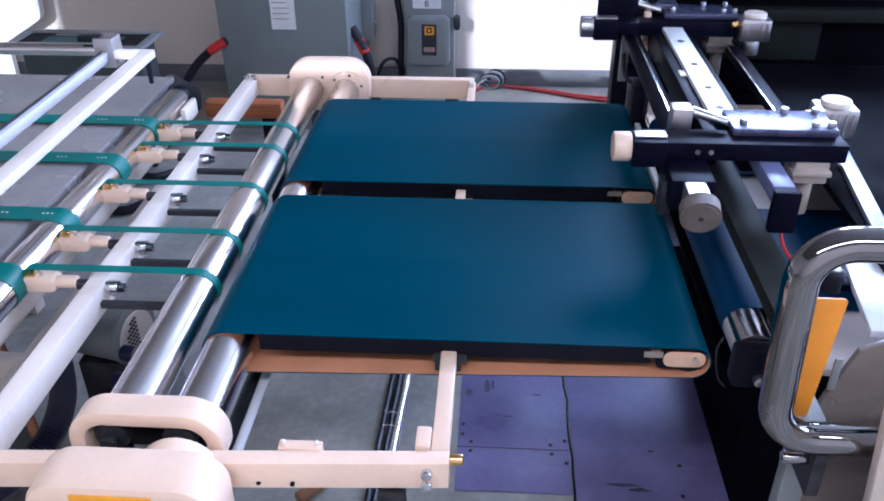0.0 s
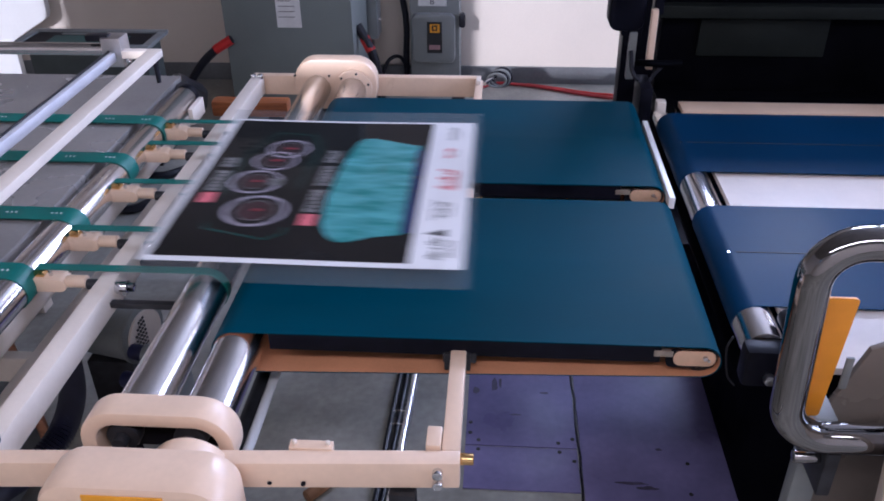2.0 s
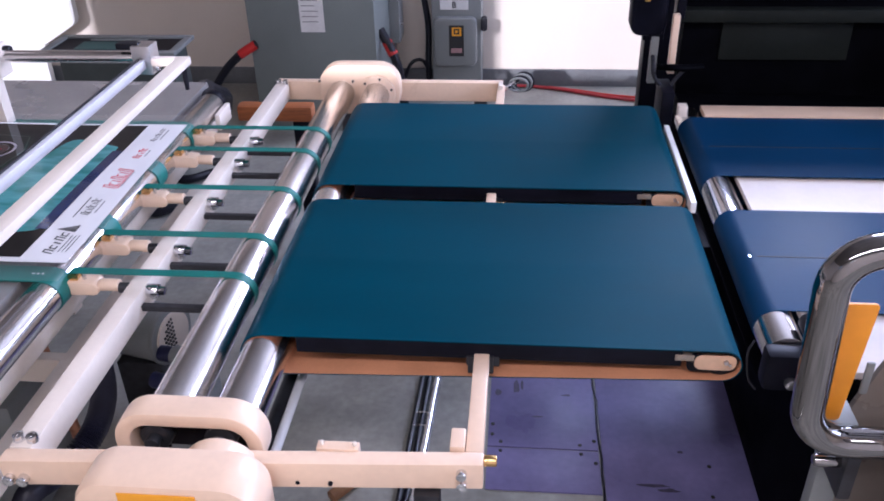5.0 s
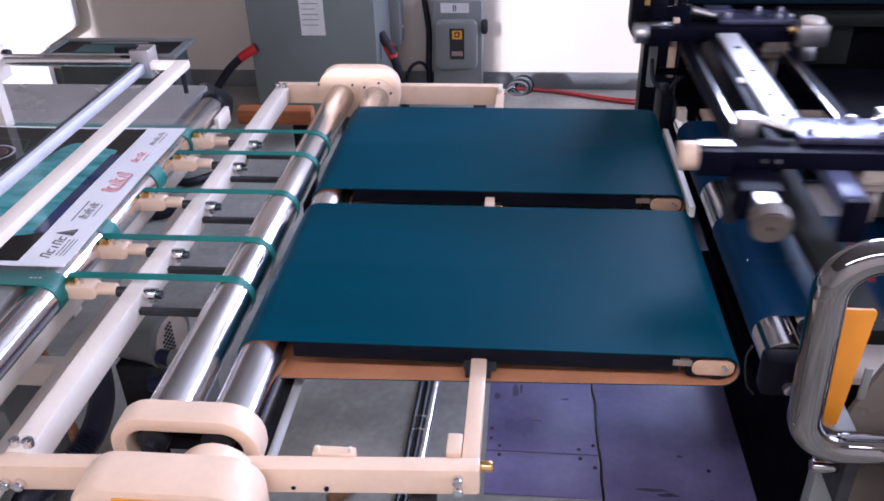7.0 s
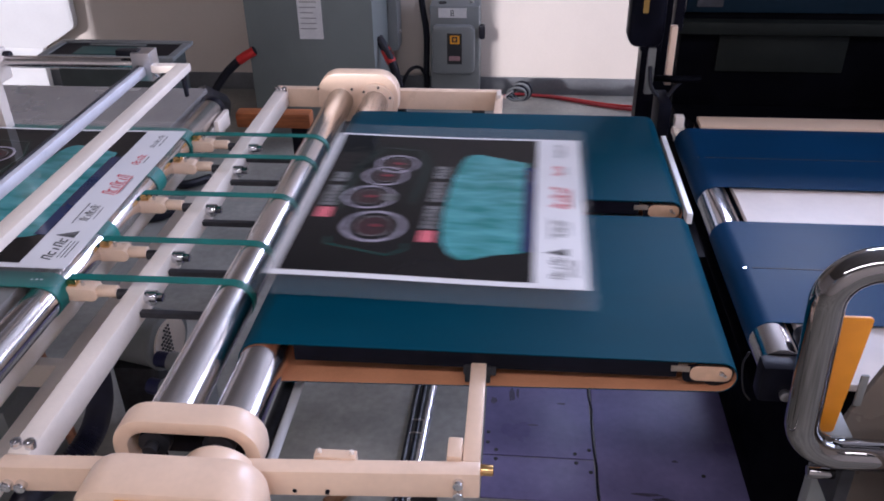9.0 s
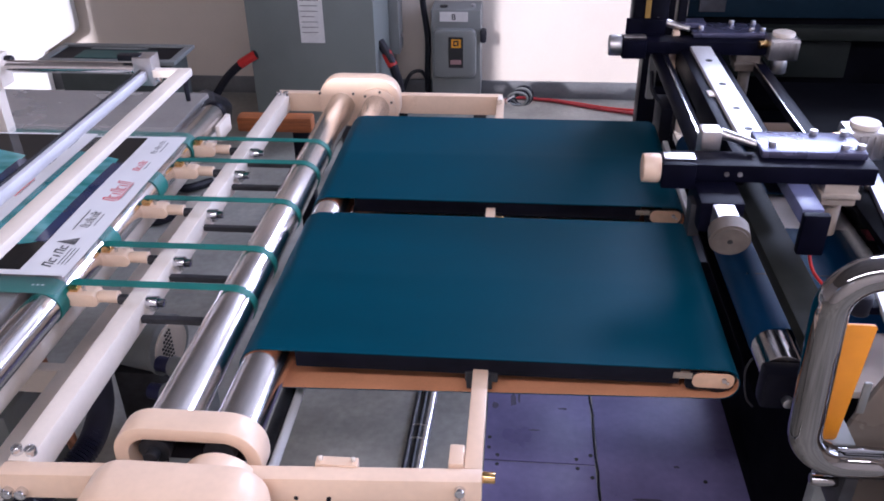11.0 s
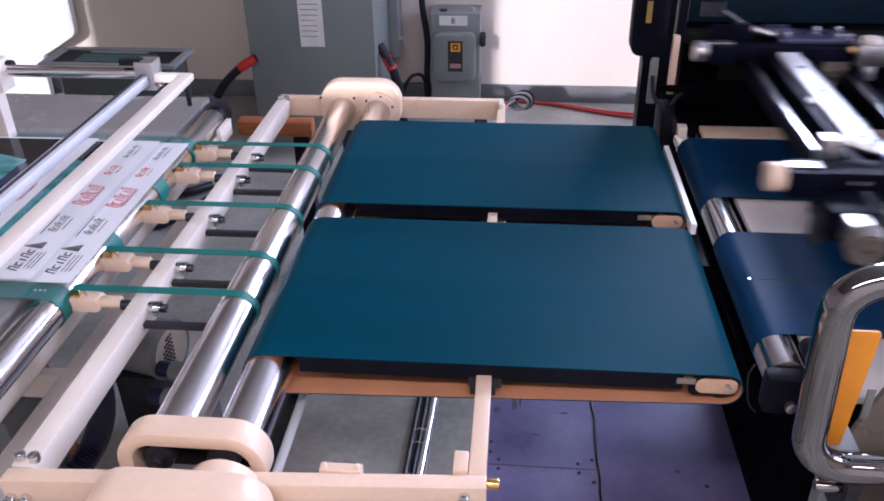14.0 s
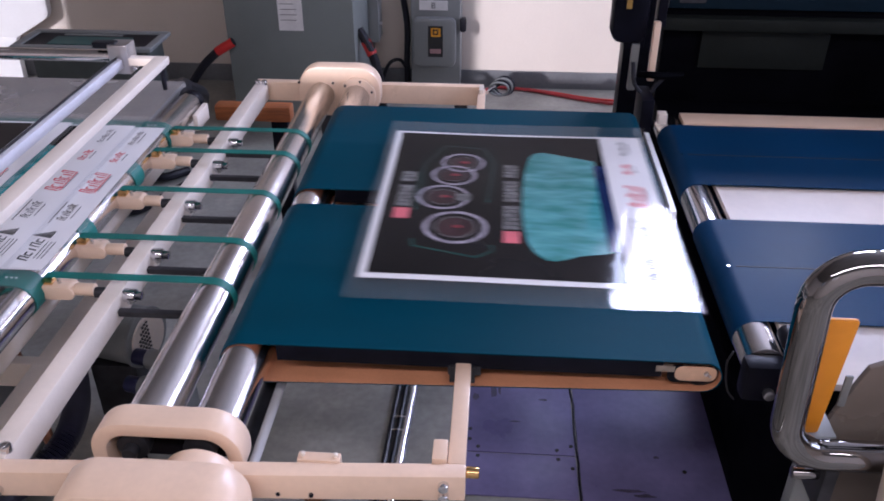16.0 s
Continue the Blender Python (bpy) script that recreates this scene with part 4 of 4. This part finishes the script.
def white_cover():
    t = thing("machine_cover", "large white machine cover with a cut corner standing in the sun", "machine cover")
    enamel = material("white_gloss_enamel", (0.88, 0.87, 0.86), 0.4, vary=0.03, scale=3)
    upper = [(-3.4, 0.262), (-2.341, 0.262), (-2.155, 0.368), (-2.130, 0.386), (-2.119, 0.41), (-2.116, 0.44), (-2.112, 0.80), (-3.4, 0.80)]
    part("upper_panel", slab(upper, 3.45, 3.50, 0.003), enamel, t)
    lower = [(-3.4, 0.0), (-2.365, 0.0), (-2.36, 0.225), (-2.343, 0.2615), (-3.4, 0.2615)]
    part("lower_panel", slab(lower, 3.452, 3.50, 0.003), enamel, t)
    return t


white_cover()


def guard_panel():
    t = thing("safety_guard", "smoked guard panel with a chrome handle and yellow plate", "guard")
    smoked = material("smoked_panel", (0.19, 0.16, 0.135), 0.28, vary=0.08, scale=3)
    pts = [(1.08, 0.962), (1.02, 0.932), (0.998, 0.87), (0.985, 0.83), (0.965, 0.75), (0.955, 0.02), (1.7, 0.02), (1.7, 0.985)]
    part("panel", slab(pts, -0.10, -0.088, 0.002), smoked, t, "grey-beige smoked panel")
    clear = bpy.data.materials.new("clear_acrylic")
    clear.use_nodes = True
    nt = clear.node_tree
    see, shine, fac, mix = [nt.nodes.new(k) for k in ("ShaderNodeBsdfTransparent", "ShaderNodeBsdfGlossy", "ShaderNodeFresnel", "ShaderNodeMixShader")]
    see.inputs[0].default_value, shine.inputs["Roughness"].default_value, fac.inputs[0].default_value = (0.93, 0.92, 0.90, 1), 0.05, 1.3
    for a, b in ((fac.outputs[0], mix.inputs[0]), (see.outputs[0], mix.inputs[1]), (shine.outputs[0], mix.inputs[2]), (mix.outputs[0], nt.nodes["Material Output"].inputs[0])):
        nt.links.new(a, b)
    pane = [(1.08, 0.963), (1.7, 0.986), (1.7, 1.30), (1.10, 1.30)]
    part("clear_pane", slab(pane, -0.10, -0.094, 0.001), clear, t, "clear acrylic pane")
    pts = [(1.045, 0.0), (1.012, 0.767), (0.992, 0.973), (1.7, 1.02), (1.7, 0.0)]
    part("front_panel", slab(pts, -0.262, -0.24, 0.004), material("pale_beige_enamel", (0.55, 0.46, 0.38), 0.4, vary=0.05, scale=4), t, "pale beige front panel")
    part("panel_spacer", box(1.30, 1.34, -0.2398, -0.1005, 0.70, 0.76, 0.003), DARKSTEEL, t)
    part("lower_post", box(0.946, 0.985, -0.13, -0.1005, 0.0, 0.80, 0.004), BOXGREY, t, "grey post")
    r = 0.0235
    path = [(1.16, -0.10, 1.175), (1.16, -0.17, 1.175), (1.13, -0.2, 1.175), (1.04, -0.2, 1.175), (0.945, -0.2, 1.175)]
    arc = lambda cx, cz, a0, a1: [(cx + 0.062 * math.cos(radians(a)), -0.2, cz + 0.062 * math.sin(radians(a))) for a in range(a0, a1 + 1, 9)]
    path += arc(0.937, 1.113, 90, 180) + [(0.875, -0.2, 1.02)] + arc(0.937, 0.911, 180, 270)
    path += [(0.97, -0.2, 0.849), (1.04, -0.2, 0.849), (1.13, -0.2, 0.849), (1.16, -0.17, 0.849), (1.16, -0.10, 0.849)]
    path = [(x - 0.05 * (z - 0.88), y, z) for x, y, z in path]
    part("handle", tube(path, r, 28), TUBE, t, "chrome tube handle")
    tilted = slab(stadium(0.928, 0.952, 0.054, 0.212, 0.006), -0.152, -0.146, 0.001)
    for v in tilted.verts:
        v.co.x += 0.05 * (v.co.z - 1.058)
    part("yellow_plate", tilted, material("orange_yellow_plate", (0.74, 0.27, 0.008), 0.4, vary=0.06, scale=10), t, "yellow plate behind the handle")
    part("plate_foot", box(0.918, 0.972, -0.16, -0.101, 0.81, 0.846, 0.003), BOXGREY, t)
    part("bolt", rod((0.905, -0.19, 0.800), (0.945, -0.19, 0.800), 0.010, 16, bevel=0.003), TUBE, t)
    part("mount", box(0.945, 0.965, -0.21, -0.101, 0.74, 0.825, 0.003), DARKSTEEL, t)
    part("slot", box(0.985, 0.997, -0.106, -0.101, 0.86, 0.92, 0.002), BOXGREY, t)
    return t


guard_panel()

# printed sheets


def sheet_height(x, y):
    return 0.0016 * math.sin(7.5 * x + 3.0 * y + 0.6) + 0.0013 * math.sin(11 * y - 4 * x) + 0.0022


def sheet_part(name, loops, lift, mat, parent, label=""):
    """A patch of print; loops are rows of points across it, from one side to the other."""
    bm = bmesh.new()
    rows = [[bm.verts.new((x, y, sheet_height(x, y) + lift)) for x, y in row] for row in loops]
    for a, b in zip(rows, rows[1:]):
        for k in range(len(a) - 1):
            bm.faces.new((a[k], a[k + 1], b[k + 1], b[k]))
    bmesh.ops.recalc_face_normals(bm, faces=bm.faces[:])
    up = sum(f.normal.z for f in bm.faces)
    if up < 0:
        bmesh.ops.reverse_faces(bm, faces=bm.faces[:])
    return part(name, bm, mat, parent, label)


def patch(x0, x1, y0, y1, nx=None, ny=None):
    nx, ny = nx or max(2, int((x1 - x0) / 0.03) + 1), ny or max(2, int((y1 - y0) / 0.03) + 1)
    return [[(x0 + (x1 - x0) * i / nx, y0 + (y1 - y0) * j / ny) for i in range(nx + 1)] for j in range(ny + 1)]


def ring(cx, cy, r0, r1, n=40):
    return [[(cx + r * math.cos(2 * math.pi * k / n), cy + r * math.sin(2 * math.pi * k / n)) for k in range(n + 1)] for r in (r0, r1)]


def blob(outline, cx, cy, steps=8):
    return [[(cx + (x - cx) * s / steps, cy + (y - cy) * s / steps) for x, y in outline + outline[:1]] for s in [0.02] + list(range(1, steps + 1))]


def film_material():
    m = bpy.data.materials.new("clear_film")
    m.use_nodes = True
    nt = m.node_tree
    b = nt.nodes["Principled BSDF"]
    b.inputs["Base Color"].default_value = (0.62, 0.68, 0.74, 1)
    b.inputs["Roughness"].default_value = 0.06
    clear = nt.nodes.new("ShaderNodeBsdfTransparent")
    mix = nt.nodes.new("ShaderNodeMixShader")
    wave = nt.nodes.new("ShaderNodeTexNoise")
    wave.inputs["Scale"].default_value, wave.inputs["Detail"].default_value = 4.5, 4
    relief = nt.nodes.new("ShaderNodeBump")
    relief.inputs["Strength"].default_value, relief.inputs["Distance"].default_value = 0.8, 0.002
    nt.links.new(wave.outputs[0], relief.inputs["Height"])
    nt.links.new(relief.outputs[0], b.inputs["Normal"])
    n = nt.nodes.new("ShaderNodeTexNoise")
    n.inputs["Scale"].default_value = 3
    mr = nt.nodes.new("ShaderNodeMapRange")
    mr.inputs[3].default_value, mr.inputs[4].default_value = 0.05, 0.08
    nt.links.new(n.outputs[0], mr.inputs[0])
    nt.links.new(mr.outputs[0], mix.inputs[0])
    nt.links.new(clear.outputs[0], mix.inputs[1])
    nt.links.new(b.outputs[0], mix.inputs[2])
    gloss = nt.nodes.new("ShaderNodeBsdfGlossy")
    gloss.inputs["Roughness"].default_value = 0.04
    nt.links.new(relief.outputs[0], gloss.inputs["Normal"])
    shine = nt.nodes.new("ShaderNodeFresnel")
    shine.inputs[0].default_value = 1.5
    both = nt.nodes.new("ShaderNodeMixShader")
    nt.links.new(shine.outputs[0], both.inputs[0])
    nt.links.new(mix.outputs[0], both.inputs[1])
    nt.links.new(gloss.outputs[0], both.inputs[2])
    nt.links.new(both.outputs[0], nt.nodes["Material Output"].inputs[0])
    return m


FILM = film_material()
P_WHITE = material("print_white", (0.90, 0.88, 0.87), 0.08, vary=0.03, scale=6, spec=0.3, fine=4.5, bump=0.8)
P_WHITE.node_tree.nodes["Principled BSDF"].inputs["Alpha"].default_value = 0.90
P_BLACK = material("print_black", (0.012, 0.012, 0.013), 0.06, vary=0.2, scale=5, spec=0.15, fine=4.5, bump=0.8)
P_TEAL = material("print_teal", (0.028, 0.25, 0.245), 0.12, vary=0.16, scale=13, fine=4.5, bump=0.8, stretch=(0.8, 2.2, 1), tint=(0.085, 0.34, 0.36))
P_GREY = material("print_grey", (0.16, 0.16, 0.16), 0.12, vary=0.3, scale=60)
P_PINK = material("print_pink", (0.70, 0.16, 0.19), 0.12, vary=0.06, scale=20)
P_RED = material("print_red", (0.70, 0.03, 0.06), 0.12, vary=0.06, scale=20)
P_SILVER = material("print_silver", (0.36, 0.33, 0.38), 0.12, vary=0.25, scale=40)
P_MAROON = material("print_maroon", (0.035, 0.012, 0.018), 0.08, vary=0.4, scale=30)
P_DULLRED = material("print_dull_red", (0.20, 0.035, 0.045), 0.10, vary=0.2)
P_BLUE = material("print_blue", (0.015, 0.03, 0.10), 0.08, vary=0.15)
P_GREEN = material("print_green", (0.005, 0.06, 0.05), 0.08, vary=0.1)


def printed_sheet():
    """A clear film sheet; its origin is the near corner of the white print, 0.63 by 0.69 m."""
    t = thing("printed_sheet", "clear film sheet printed with black, teal and white panels", "printed sheet", "printed sheets")
    film = sheet_part("film", patch(-0.012, 0.645, -0.066, 0.756), 0.0, FILM, t, "clear glossy film")
    film.visible_shadow = False
    sheet_part("white_print", patch(0.007, 0.63, 0.0, 0.692), 0.0005, P_WHITE, t, "white printed ground")
    black = sheet_part("black_print", patch(0.022, 0.525, 0.017, 0.682), 0.0010, P_BLACK, t, "glossy black printed panel")
    arch = [(0.502, 0.545), (0.43, 0.572), (0.374, 0.588), (0.345, 0.55), (0.330, 0.42), (0.326, 0.26), (0.338, 0.14), (0.378, 0.085), (0.44, 0.108), (0.508, 0.130), (0.509, 0.20), (0.508, 0.27), (0.508, 0.34), (0.507, 0.41), (0.506, 0.48)]
    out = [(p.x, p.y) for p in smooth_path([(x, y, 0) for x, y in arch], 5)]
    sheet_part("teal_print", blob(out, 0.43, 0.335), 0.0015, P_TEAL, black, "mottled teal printed shape")
    sheet_part("blue_print", patch(0.497, 0.5245, 0.128, 0.52), 0.0018, P_BLUE, black, "dark blue printed edge")
    for cx, cy, r in ((0.184, 0.200, 0.068), (0.150, 0.335, 0.059), (0.168, 0.448, 0.052), (0.186, 0.517, 0.051)):
        sheet_part("dial_face", ring(cx, cy, 0.001, r * 0.66), 0.0014, P_MAROON, black, "dark maroon dial face")
        sheet_part("dial_ring", ring(cx, cy, r * 0.86, r), 0.0015, P_SILVER, black, "silver printed ring")
        sheet_part("dial_ring", ring(cx, cy, r * 0.60, r * 0.65), 0.0016, P_GREY, black)
        sheet_part("dial_mark", patch(cx - 0.006, cx + 0.014, cy - 0.004, cy + 0.008), 0.0018, P_DULLRED, black)
    sheet_part("dial_panel", patch(0.178, 0.212, 0.318, 0.352), 0.0019, P_GREY, black)
    edge = [(0.10, 0.12), (0.23, 0.085), (0.262, 0.11), (0.25, 0.33), (0.262, 0.52), (0.235, 0.60), (0.14, 0.61), (0.095, 0.50), (0.09, 0.30)]
    for (xa, ya), (xb, yb) in zip(edge, edge[1:] + edge[:1]):
        dx, dy = xb - xa, yb - ya
        ln = math.hypot(dx, dy)
        nx, ny = -dy / ln * 0.0025, dx / ln * 0.0025
        sheet_part("outline", [[(xa + nx, ya + ny), (xb + nx, yb + ny)], [(xa - nx, ya - ny), (xb - nx, yb - ny)]], 0.0013, P_GREEN, black)
    for x, y0, y1 in ((0.048, 0.285, 0.47), (0.285, 0.20, 0.52)):
        n = int((y1 - y0) / 0.0175)
        for j in range(n):
            if j % 7 != 6:
                sheet_part("text_bar", patch(x, x + 0.033, y0 + 0.0175 * j, y0 + 0.0175 * j + 0.0158, 1, 1), 0.0015, P_GREY, black)
        sheet_part("pink_mark", patch(x, x + 0.033, y0 - 0.055, y0 - 0.008, 1, 1), 0.0015, P_PINK, black, "pink printed mark")
    # marks on the white strip, drawn as plain shapes
    strip = sheet_part("white_strip", patch(0.527, 0.628, 0.004, 0.688), 0.0011, P_WHITE, t, "white printed strip with coloured marks")

    def word(y0, y1, x0, x1, mat, n, lines=1):
        w = (y1 - y0) / n
        h = x1 - x0
        for j in range(n):
            a, b = y0 + w * j, y0 + w * (j + 0.80)
            st = w * 0.22
            top = x0 + h * (0.0 if (j * 5) % 3 == 0 else 0.28)
            bars = [[(top, x1, a, a + st), (top, x1, b - st, b), (top, top + st, a + st, b - st)],
                    [(top, x1, a, a + st), (x1 - st, x1, a + st, b), (top, top + st, a + st, b)],
                    [(top, x1, (a + b) / 2 - st * 0.6, (a + b) / 2 + st * 0.6)]][j % 3]
            for q in bars:
                lean = [[(px, py + 0.28 * (x1 - px)) for px, py in row] for row in patch(*q, 1, 1)]
                sheet_part("mark", lean, 0.0016, mat, strip)
        for k in range(lines):
            sheet_part("small_text", patch(x1 + 0.008 + 0.008 * k, x1 + 0.0105 + 0.008 * k, y0 + 0.01, y1 - 0.01, 1, 4), 0.0016, P_GREY, strip)

    word(0.030, 0.115, 0.560, 0.584, INK, 5, 3)
    tri = [[(0.548, 0.128), (0.548, 0.130)], [(0.592, 0.118), (0.592, 0.148)]]
    sheet_part("mark", tri, 0.0016, P_GREY, strip)
    word(0.190, 0.262, 0.566, 0.588, INK, 8, 1)
    sheet_part("small_text", patch(0.556, 0.559, 0.18, 0.27, 1, 4), 0.0016, P_GREY, strip)
    word(0.312, 0.412, 0.560, 0.595, P_RED, 7, 1)
    sheet_part("mark", patch(0.598, 0.601, 0.315, 0.41, 1, 4), 0.0016, P_RED, strip)
    word(0.475, 0.535, 0.565, 0.585, P_RED, 5, 1)
    word(0.580, 0.662, 0.570, 0.584, P_GREY, 8, 1)
    return t


SHEETS = [printed_sheet()]
for k in range(3):
    SHEETS.append(copy_thing(SHEETS[0], pose(2.3, 0.187, 0.862 - 0.004 * k)))


def carriage_at(p):
    """The carriage's way to the press at a time p from the middle of its rest."""
    return float(np.interp(abs(p), [0, 0.1, 0.2, 0.3, 0.4, 0.5, 0.6, 0.7, 0.85, 1.05, 1.3, 1.55, 1.8], [-0.008, -0.005, 0.008, 0.06, 0.135, 0.21, 0.31, 0.42, 0.57, 0.76, 0.95, 1.07, 1.1]))


# a sheet's way: seconds from its start, place of its leading white edge
SHEET_WAY = [(-0.6, 2.3), (0.0, 1.35), (0.3, 1.06), (0.45, 0.93), (0.6, 0.83), (0.75, 0.74), (0.9, 0.645), (1.2, 0.44), (1.5, 0.222), (1.8, -0.033), (2.1, -0.335), (2.4, -0.64), (2.6, -0.84), (2.8, -1.0), (2.95, -1.065)]
SHEET_PLAN = [(0.0, [(9.85, -1.065), (10.15, -1.315)]), (7.215, [(13.45, -1.07), (13.75, -1.145)]), (10.81, []), (14.45, [])]


def motions():
    rows = []
    for k in range(81):
        t = k * 0.2
        p = (t - 0.1 + 1.802) % 3.604 - 1.802
        rows.append((t, pose(carriage_at(p), 0, 0)))
    walk(CARRIAGE, rows)
    for n, (sheet, (start, later)) in enumerate(zip(SHEETS, SHEET_PLAN)):
        way = [(start + a, x) for a, x in SHEET_WAY] + later
        ts, xs = [a for a, x in way], [x for a, x in way]
        keep = sorted({0.0, 16.0, *(a for a in ts if 0 < a < 16)})
        turn = lambda a: float(np.interp(a - start, [1.2, 1.5, 1.8, 2.6], [0, -0.6, -1.3, 0])) if n == 1 else 0.0
        # a coming sheet glides over the stack and settles under its upper sheets
        high = 0.871 if n == 1 else 0.868
        height = lambda a: float(np.interp(a - start, [2.75, 2.95], [high, 0.866 - 0.004 * n]))
        walk(sheet, [(a, pose(float(np.interp(a, ts, xs)), 0.187, height(a), 0, 0, turn(a))) for a in keep])


motions()
